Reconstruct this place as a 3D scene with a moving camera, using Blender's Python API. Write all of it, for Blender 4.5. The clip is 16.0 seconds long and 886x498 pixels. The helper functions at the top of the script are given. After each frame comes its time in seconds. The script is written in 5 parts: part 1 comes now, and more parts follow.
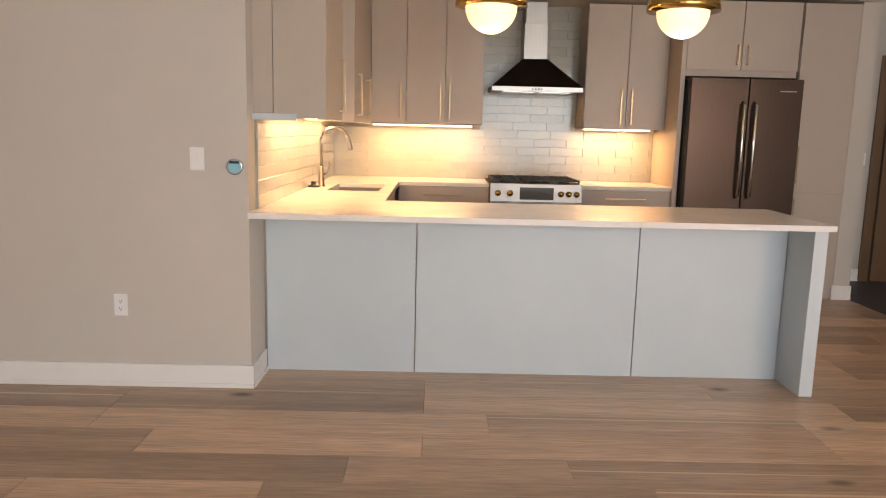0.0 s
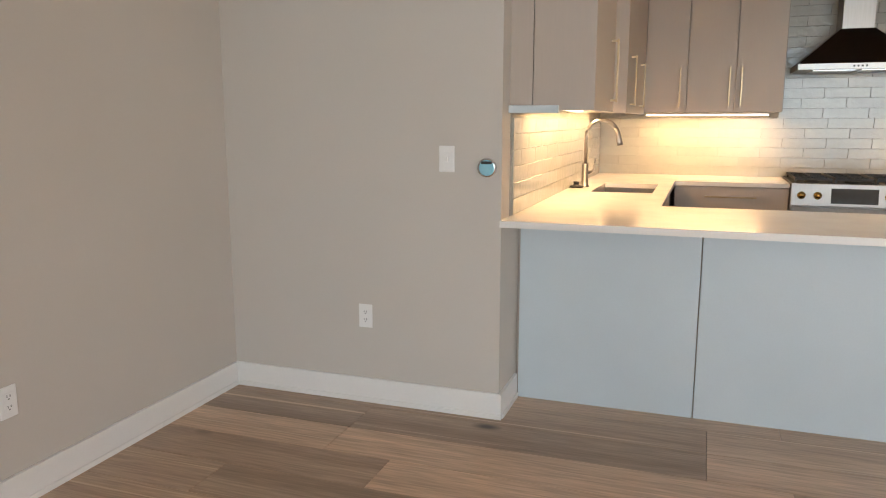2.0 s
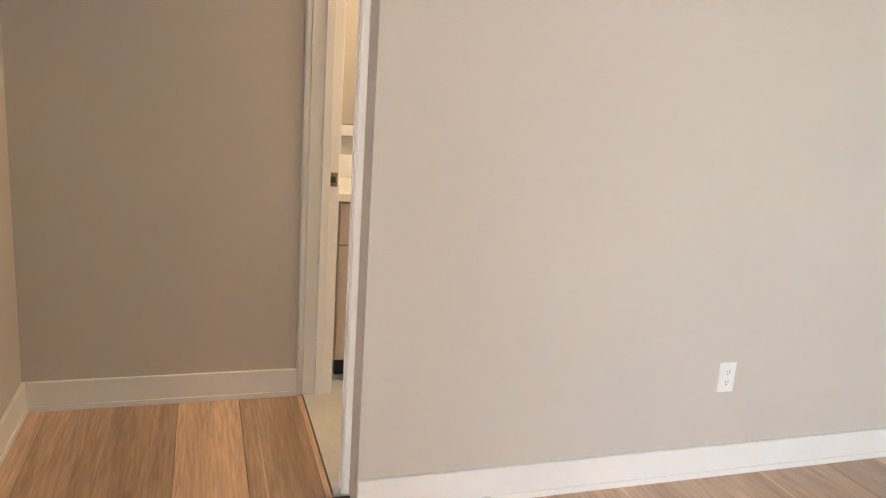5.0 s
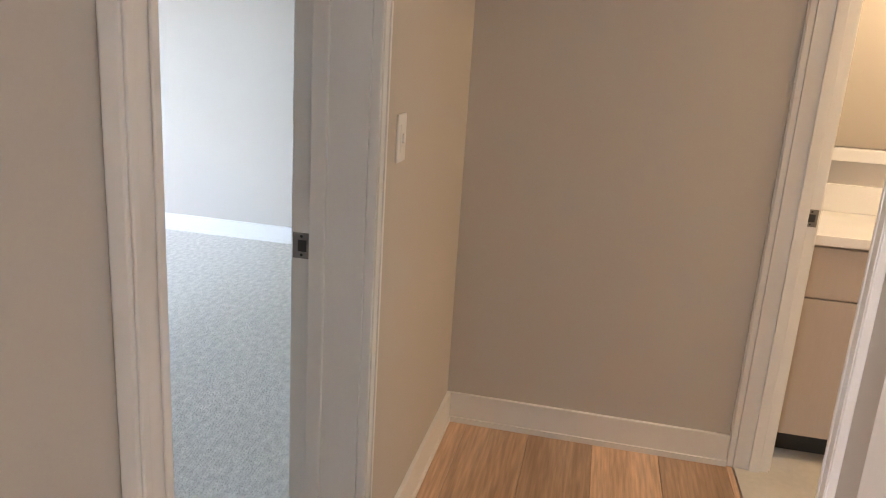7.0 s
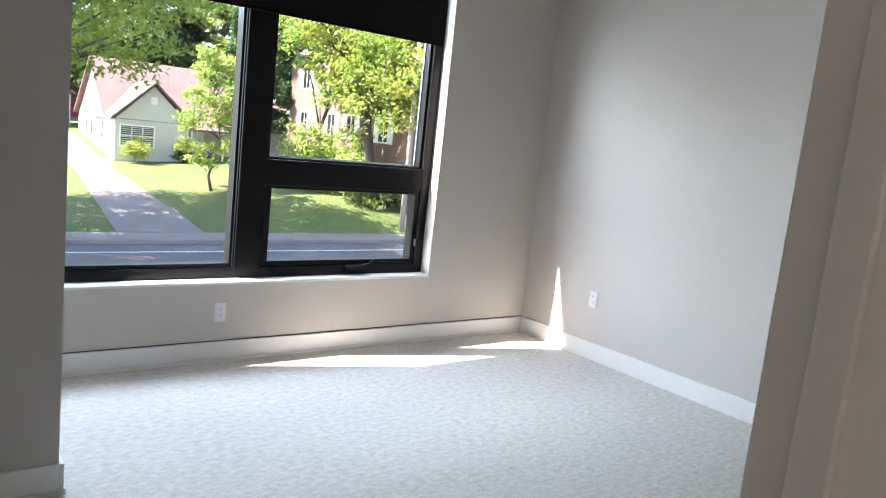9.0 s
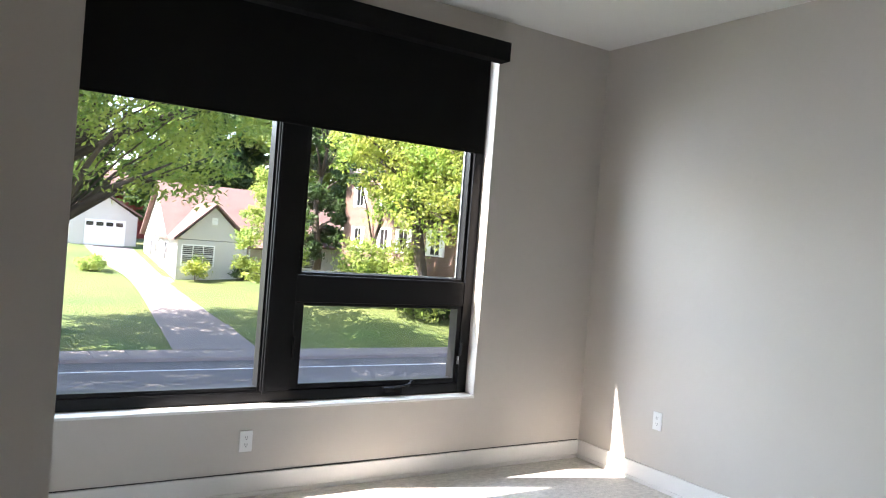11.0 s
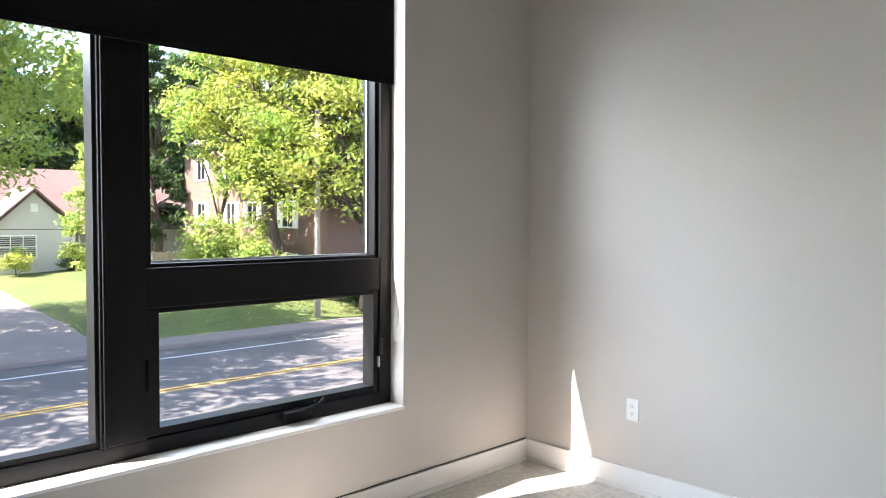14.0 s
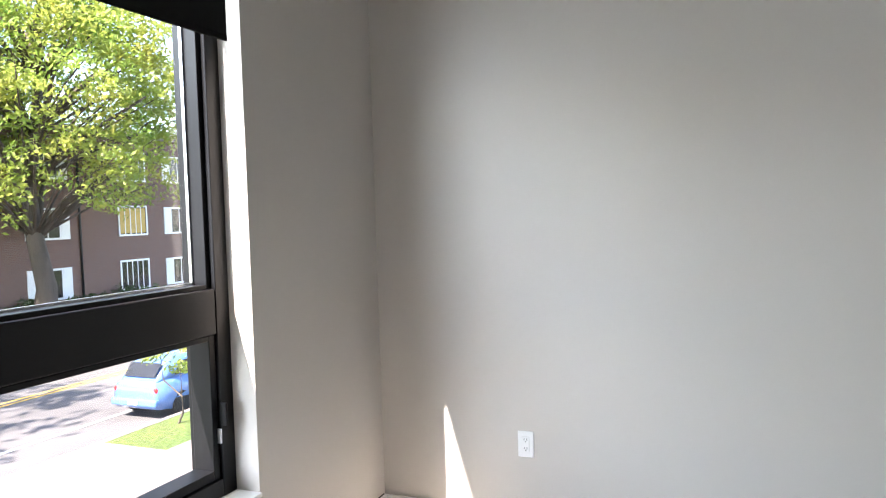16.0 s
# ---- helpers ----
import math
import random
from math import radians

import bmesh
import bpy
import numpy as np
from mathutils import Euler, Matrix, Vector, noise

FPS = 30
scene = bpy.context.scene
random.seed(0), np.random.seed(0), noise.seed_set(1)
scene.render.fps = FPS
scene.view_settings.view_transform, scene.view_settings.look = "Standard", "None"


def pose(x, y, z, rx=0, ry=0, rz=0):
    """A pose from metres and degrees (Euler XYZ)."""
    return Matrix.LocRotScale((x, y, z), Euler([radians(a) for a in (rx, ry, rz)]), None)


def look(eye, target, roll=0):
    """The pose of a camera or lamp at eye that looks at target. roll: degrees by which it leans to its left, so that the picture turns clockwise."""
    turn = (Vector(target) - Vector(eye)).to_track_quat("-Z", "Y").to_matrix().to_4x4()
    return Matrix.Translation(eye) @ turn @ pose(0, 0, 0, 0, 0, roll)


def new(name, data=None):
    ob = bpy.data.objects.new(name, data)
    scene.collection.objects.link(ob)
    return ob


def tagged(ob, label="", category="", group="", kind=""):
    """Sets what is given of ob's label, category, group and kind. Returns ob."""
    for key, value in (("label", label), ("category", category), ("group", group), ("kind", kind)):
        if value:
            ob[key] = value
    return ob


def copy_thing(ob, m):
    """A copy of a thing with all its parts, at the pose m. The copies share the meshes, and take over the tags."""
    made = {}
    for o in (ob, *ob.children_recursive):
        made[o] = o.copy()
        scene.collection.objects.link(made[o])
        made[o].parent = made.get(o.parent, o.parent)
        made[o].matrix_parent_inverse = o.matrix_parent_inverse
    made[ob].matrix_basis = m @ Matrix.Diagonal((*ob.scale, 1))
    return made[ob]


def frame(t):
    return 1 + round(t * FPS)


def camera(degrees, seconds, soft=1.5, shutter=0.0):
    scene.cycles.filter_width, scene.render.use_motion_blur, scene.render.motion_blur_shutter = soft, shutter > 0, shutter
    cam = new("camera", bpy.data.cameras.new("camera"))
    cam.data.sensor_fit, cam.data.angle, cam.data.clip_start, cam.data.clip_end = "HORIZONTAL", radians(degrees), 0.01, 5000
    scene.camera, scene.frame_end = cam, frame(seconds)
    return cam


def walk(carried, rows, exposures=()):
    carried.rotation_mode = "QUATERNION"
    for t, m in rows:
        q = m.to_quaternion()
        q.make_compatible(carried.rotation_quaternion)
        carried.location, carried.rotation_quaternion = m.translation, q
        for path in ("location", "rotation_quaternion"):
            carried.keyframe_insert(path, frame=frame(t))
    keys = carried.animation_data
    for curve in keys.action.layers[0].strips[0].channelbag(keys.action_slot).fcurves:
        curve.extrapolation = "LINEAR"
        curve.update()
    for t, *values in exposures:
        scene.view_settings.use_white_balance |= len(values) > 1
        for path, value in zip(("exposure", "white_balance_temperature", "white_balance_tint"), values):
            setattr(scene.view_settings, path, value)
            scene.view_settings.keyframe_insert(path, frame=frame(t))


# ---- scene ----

cam = camera(61.9, 16.0, soft=1.1)
PATH = [
    (0, (0.109, 0.286, 1.346), (0.135, 2.26, 1.028), 1.4),
    (0.5, (0.094, 0.483, 1.353), (0.048, 2.455, 1.026), 0.4),
    (1, (0.109, 0.682, 1.35), (-0.04, 2.648, 1.014), -0.1),
    (1.5, (0.099, 0.811, 1.355), (-0.254, 2.75, 1.018), -0.2),
    (2, (0.005, 0.879, 1.347), (-0.65, 2.736, 1.002), -0.0),
    (2.5, (-0.097, 0.908, 1.328), (-1.123, 2.588, 0.977), 0.5),
    (3, (-0.149, 0.916, 1.315), (-1.47, 2.374, 0.954), 1.6),
    (3.5, (-0.157, 0.933, 1.307), (-1.705, 2.142, 0.93), 2.4),
    (4, (-0.148, 0.948, 1.308), (-1.852, 1.926, 0.931), 3.0),
    (4.2, (-0.145, 0.939, 1.311), (-1.89, 1.841, 0.933), 3.3),
    (6.3, (-0.296, 0.739, 1.387), (-2.227, 0.777, 0.866), 3.8),
    (6.5, (-0.374, 0.727, 1.383), (-2.303, 0.645, 0.863), 3.8),
    (7, (-0.572, 0.668, 1.385), (-2.467, 0.283, 0.873), 3.8),
    (7.5, (-0.794, 0.654, 1.382), (-2.596, -0.07, 0.902), 3.8),
    (8, (-1.014, 0.597, 1.39), (-2.667, -0.439, 0.95), 3.6),
    (8.5, (-1.203, 0.467, 1.405), (-2.639, -0.877, 1.039), 5.4),
    (9, (-1.403, 0.368, 1.429), (-2.607, -1.2, 1.13), 6.1),
    (9.5, (-1.57, 0.332, 1.426), (-2.602, -1.367, 1.208), 6.4),
    (10, (-1.635, 0.298, 1.433), (-2.617, -1.44, 1.329), 6.0),
    (10.2, (-1.643, 0.277, 1.433), (-2.628, -1.461, 1.374), 5.7),
    (12.3, (-1.649, -0.19, 1.401), (-2.887, -1.761, 1.36), 1.4),
    (12.5, (-1.695, -0.259, 1.399), (-2.942, -1.821, 1.338), 1.1),
    (13, (-1.827, -0.477, 1.395), (-3.104, -2.012, 1.285), 0.9),
    (13.5, (-1.991, -0.735, 1.398), (-3.319, -2.227, 1.3), 0.6),
    (14, (-2.074, -1.007, 1.395), (-3.465, -2.441, 1.306), 0.4),
    (14.5, (-2.106, -1.292, 1.402), (-3.593, -2.628, 1.332), -0.2),
    (15, (-2.198, -1.606, 1.396), (-3.814, -2.782, 1.322), -0.8),
    (15.5, (-2.263, -1.882, 1.416), (-4.006, -2.857, 1.323), -1.5),
    (16, (-2.325, -2.123, 1.426), (-4.175, -2.877, 1.327), -1.7),
]
EXPOSURES = [(0, 2.7, 7600, 27), (0.5, 2.6, 6900, 19), (1.5, 2.65, 6800, 18), (2.5, 2.55, 6700, 20), (3.2, 3.1, 6350, 15), (4, 3.5, 6050, 13), (6.3, 3.7, 6500, 20), (7, 3.6, 6250, 20), (8, 3.5, 5950, 20), (8.6, 3.3, 5900, 18), (9.2, 3.0, 6450, 19), (12.5, 3.0, 6550, 19), (16, 2.95, 6550, 19)]
walk(cam, [(t, look(e, a, r)) for t, e, a, r in PATH], EXPOSURES)

# ---- world, sun and large lights ----
SUN = Vector((3.0, -1.0, 3.7)).normalized()
world = bpy.data.worlds.new("sky")
scene.world = world
world.use_nodes = True
wn = world.node_tree
sky = wn.nodes.new("ShaderNodeTexSky")
sky.sky_type = "NISHITA"
sky.sun_disc = False
sky.sun_elevation = math.asin(SUN.z)
sky.sun_rotation = math.atan2(SUN.x, SUN.y)
wn.links.new(sky.outputs[0], wn.nodes["Background"].inputs[0])
wn.nodes["Background"].inputs[1].default_value = 0.12


def lamp(name, kind, m, energy, color, **more):
    data = bpy.data.lights.new(name, kind)
    data.energy, data.color = energy, color
    for key, value in more.items():
        if key == "size":
            data.shape, data.size, data.size_y = "RECTANGLE", value[0], value[1]
        if key == "angle":
            data.angle = radians(value)
        if key == "radius":
            data.shadow_soft_size = value
    ob = new(name, data)
    ob.matrix_world = m
    return tagged(ob, kind="structure")


lamp("sun", "SUN", look(SUN * 60, (0, 0, 0)), 4.6, (1.0, 0.95, 0.86), angle=0.5)
WARM = (1.0, 0.62, 0.28)
# daylight through the living room's own windows
lamp("living_window_sky", "AREA", look((2.2, -3.62, 1.5), (2.2, 4, 1.2)), 32, (0.6, 0.85, 1.0), size=(3.6, 2.0))
lamp("living_window_sky", "AREA", look((4.92, -2.75, 1.55), (-2, -0.5, 1.2)), 19.5, (1.0, 0.83, 0.66), size=(1.3, 1.3))
# fill lamps added out of view outside the bedroom window, besides the sky
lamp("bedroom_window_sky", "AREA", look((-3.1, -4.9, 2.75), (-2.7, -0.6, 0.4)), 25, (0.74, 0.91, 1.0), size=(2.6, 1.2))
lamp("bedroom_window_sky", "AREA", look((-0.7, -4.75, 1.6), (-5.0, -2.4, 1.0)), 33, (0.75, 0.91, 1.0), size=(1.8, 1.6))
lamp("bath_lamp", "AREA", look((-2.9, 2.5, 2.5), (-2.9, 2.6, 0)), 3.0, (1.0, 0.72, 0.38), size=(0.4, 0.4))


# ---- materials ----
def mat(name, color, rough=0.5, vary=0.08, scale=6.0, fine=60.0, bump=0.05, metal=0.0, depth=0.002, color2=None, stretch=(1, 1, 1), per=None, coat=0.0):
    m = bpy.data.materials.new(name)
    m.use_nodes = True
    nt = m.node_tree
    b = nt.nodes["Principled BSDF"]
    b.inputs["Metallic"].default_value = metal
    b.inputs["Coat Weight"].default_value = coat
    co = nt.nodes.new("ShaderNodeTexCoord")
    mp = nt.nodes.new("ShaderNodeMapping")
    mp.inputs["Scale"].default_value = stretch
    nt.links.new(co.outputs["Object"], mp.inputs[0])
    vec = mp.outputs[0]
    if per:
        info = nt.nodes.new("ShaderNodeObjectInfo")
        add = nt.nodes.new("ShaderNodeVectorMath")
        mul = nt.nodes.new("ShaderNodeMath")
        mul.operation, mul.inputs[1].default_value = "MULTIPLY", 37.0
        nt.links.new(info.outputs["Random"], mul.inputs[0])
        nt.links.new(vec, add.inputs[0])
        nt.links.new(mul.outputs[0], add.inputs[1])
        vec = add.outputs[0]
    n1, n2 = nt.nodes.new("ShaderNodeTexNoise"), nt.nodes.new("ShaderNodeTexNoise")
    n1.inputs["Scale"].default_value, n2.inputs["Scale"].default_value = scale, fine
    n1.inputs["Detail"].default_value = 5
    nt.links.new(vec, n1.inputs[0])
    nt.links.new(vec, n2.inputs[0])
    c = Vector(color)
    c2 = Vector(color2) if color2 else c * (1 - vary * 2.5)
    mix = nt.nodes.new("ShaderNodeMix")
    mix.data_type = "RGBA"
    mix.inputs[6].default_value, mix.inputs[7].default_value = (*c2, 1), (*(c * (1 + vary) if not color2 else c), 1)
    ramp = nt.nodes.new("ShaderNodeMapRange")
    ramp.inputs[1].default_value, ramp.inputs[2].default_value = 0.3, 0.7
    nt.links.new(n1.outputs[0], ramp.inputs[0])
    nt.links.new(ramp.outputs[0], mix.inputs[0])
    mix2 = nt.nodes.new("ShaderNodeMix")
    mix2.data_type, mix2.blend_type = "RGBA", "MULTIPLY"
    mix2.inputs[0].default_value = min(1.0, vary * 3)
    nt.links.new(mix.outputs[2], mix2.inputs[6])
    nt.links.new(n2.outputs[0], mix2.inputs[7])
    last = mix2.outputs[2]
    if per:
        hsv = nt.nodes.new("ShaderNodeHueSaturation")
        mr = nt.nodes.new("ShaderNodeMapRange")
        mr.inputs[3].default_value, mr.inputs[4].default_value = 1 - per, 1 + per
        nt.links.new(info.outputs["Random"], mr.inputs[0])
        nt.links.new(mr.outputs[0], hsv.inputs["Value"])
        nt.links.new(last, hsv.inputs["Color"])
        last = hsv.outputs[0]
    nt.links.new(last, b.inputs["Base Color"])
    rr = nt.nodes.new("ShaderNodeMapRange")
    rr.inputs[3].default_value, rr.inputs[4].default_value = rough * 0.85, min(1.0, rough * 1.15)
    nt.links.new(n1.outputs[0], rr.inputs[0])
    nt.links.new(rr.outputs[0], b.inputs["Roughness"])
    bp = nt.nodes.new("ShaderNodeBump")
    bp.inputs["Strength"].default_value, bp.inputs["Distance"].default_value = bump, depth
    nt.links.new(n2.outputs[0], bp.inputs["Height"])
    nt.links.new(bp.outputs[0], b.inputs["Normal"])
    return m


def glow(name, color, strength):
    m = bpy.data.materials.new(name)
    m.use_nodes = True
    b = m.node_tree.nodes["Principled BSDF"]
    b.inputs["Base Color"].default_value = (0.8, 0.8, 0.78, 1)
    b.inputs["Emission Color"].default_value = (*color, 1)
    b.inputs["Emission Strength"].default_value = strength
    return m


def glass_mat(name, tint=(1, 1, 1), rough=0.0):
    m = bpy.data.materials.new(name)
    m.use_nodes = True
    nt = m.node_tree
    nt.nodes.remove(nt.nodes["Principled BSDF"])
    tr, gl, mx = nt.nodes.new("ShaderNodeBsdfTransparent"), nt.nodes.new("ShaderNodeBsdfGlossy"), nt.nodes.new("ShaderNodeMixShader")
    tr.inputs[0].default_value = (*tint, 1)
    gl.inputs["Roughness"].default_value = rough
    lw = nt.nodes.new("ShaderNodeLayerWeight")
    lw.inputs[0].default_value = 0.5
    pw, ml = nt.nodes.new("ShaderNodeMath"), nt.nodes.new("ShaderNodeMath")
    pw.operation, pw.inputs[1].default_value = "POWER", 4.0
    ml.operation, ml.inputs[1].default_value, ml.inputs[2].default_value = "MULTIPLY_ADD", 0.35, 0.025
    nt.links.new(lw.outputs["Facing"], pw.inputs[0])
    nt.links.new(pw.outputs[0], ml.inputs[0])
    nt.links.new(ml.outputs[0], mx.inputs[0])
    nt.links.new(tr.outputs[0], mx.inputs[1])
    nt.links.new(gl.outputs[0], mx.inputs[2])
    nt.links.new(mx.outputs[0], nt.nodes["Material Output"].inputs[0])
    return m


def oak_mat(name):
    m = mat(name, (0.85, 0.59, 0.41), 0.33, 0.22, 1.5, 16, 0.15, depth=0.001, color2=(0.57, 0.37, 0.24), stretch=(0.4, 6, 6), per=0.33)
    nt = m.node_tree
    b = nt.nodes["Principled BSDF"]
    co = nt.nodes.new("ShaderNodeTexCoord")
    mp = nt.nodes.new("ShaderNodeMapping")
    mp.inputs["Scale"].default_value = (1.3, 2.6, 1)
    info = nt.nodes.new("ShaderNodeObjectInfo")
    add = nt.nodes.new("ShaderNodeVectorMath")
    mul = nt.nodes.new("ShaderNodeMath")
    mul.operation, mul.inputs[1].default_value = "MULTIPLY", 53.0
    nt.links.new(info.outputs["Random"], mul.inputs[0])
    nt.links.new(co.outputs["Object"], mp.inputs[0])
    nt.links.new(mp.outputs[0], add.inputs[0])
    nt.links.new(mul.outputs[0], add.inputs[1])
    vo = nt.nodes.new("ShaderNodeTexVoronoi")
    vo.inputs["Scale"].default_value = 1.3
    nt.links.new(add.outputs[0], vo.inputs["Vector"])
    mr = nt.nodes.new("ShaderNodeMapRange")
    mr.inputs[1].default_value, mr.inputs[2].default_value = 0.035, 0.13
    nt.links.new(vo.outputs["Distance"], mr.inputs[0])
    mx = nt.nodes.new("ShaderNodeMix")
    mx.data_type = "RGBA"
    mx.inputs[6].default_value = (0.06, 0.04, 0.03, 1)
    src = b.inputs["Base Color"].links[0].from_socket
    nt.links.new(mr.outputs[0], mx.inputs[0])
    nt.links.new(src, mx.inputs[7])
    # pale sapwood streaks along some planks
    mp2, sn, sm, mx2 = nt.nodes.new("ShaderNodeMapping"), nt.nodes.new("ShaderNodeTexNoise"), nt.nodes.new("ShaderNodeMapRange"), nt.nodes.new("ShaderNodeMix")
    mp2.inputs["Scale"].default_value = (0.16, 14, 1)
    nt.links.new(add.outputs[0], mp2.inputs[0])
    nt.links.new(mp2.outputs[0], sn.inputs[0])
    sn.inputs["Scale"].default_value, sn.inputs["Detail"].default_value = 1.0, 1.0
    sm.inputs[1].default_value, sm.inputs[2].default_value = 0.7, 0.73
    nt.links.new(sn.outputs[0], sm.inputs[0])
    mx2.data_type = "RGBA"
    mx2.inputs[7].default_value = (0.62, 0.45, 0.31, 1)
    nt.links.new(sm.outputs[0], mx2.inputs[0])
    nt.links.new(mx.outputs[2], mx2.inputs[6])
    nt.links.new(mx2.outputs[2], b.inputs["Base Color"])
    return m


def brick_mat(name, c1, c2, mortar, size):
    m = mat(name, c1, 0.85, 0.1, 3, 30, 0.1)
    nt = m.node_tree
    b = nt.nodes["Principled BSDF"]
    co = nt.nodes.new("ShaderNodeTexCoord")
    sx, cx = nt.nodes.new("ShaderNodeSeparateXYZ"), nt.nodes.new("ShaderNodeCombineXYZ")
    ad = nt.nodes.new("ShaderNodeMath")
    nt.links.new(co.outputs["Object"], sx.inputs[0])
    nt.links.new(sx.outputs[0], ad.inputs[0])
    nt.links.new(sx.outputs[1], ad.inputs[1])
    nt.links.new(ad.outputs[0], cx.inputs[0])
    nt.links.new(sx.outputs[2], cx.inputs[1])
    br = nt.nodes.new("ShaderNodeTexBrick")
    br.inputs["Scale"].default_value = 1.0
    br.inputs["Brick Width"].default_value, br.inputs["Row Height"].default_value = size
    br.inputs["Mortar Size"].default_value = 0.008
    br.inputs["Color1"].default_value, br.inputs["Color2"].default_value, br.inputs["Mortar"].default_value = (*c1, 1), (*c2, 1), (*mortar, 1)
    nt.links.new(cx.outputs[0], br.inputs["Vector"])
    nt.links.new(br.outputs[0], b.inputs["Base Color"])
    return m


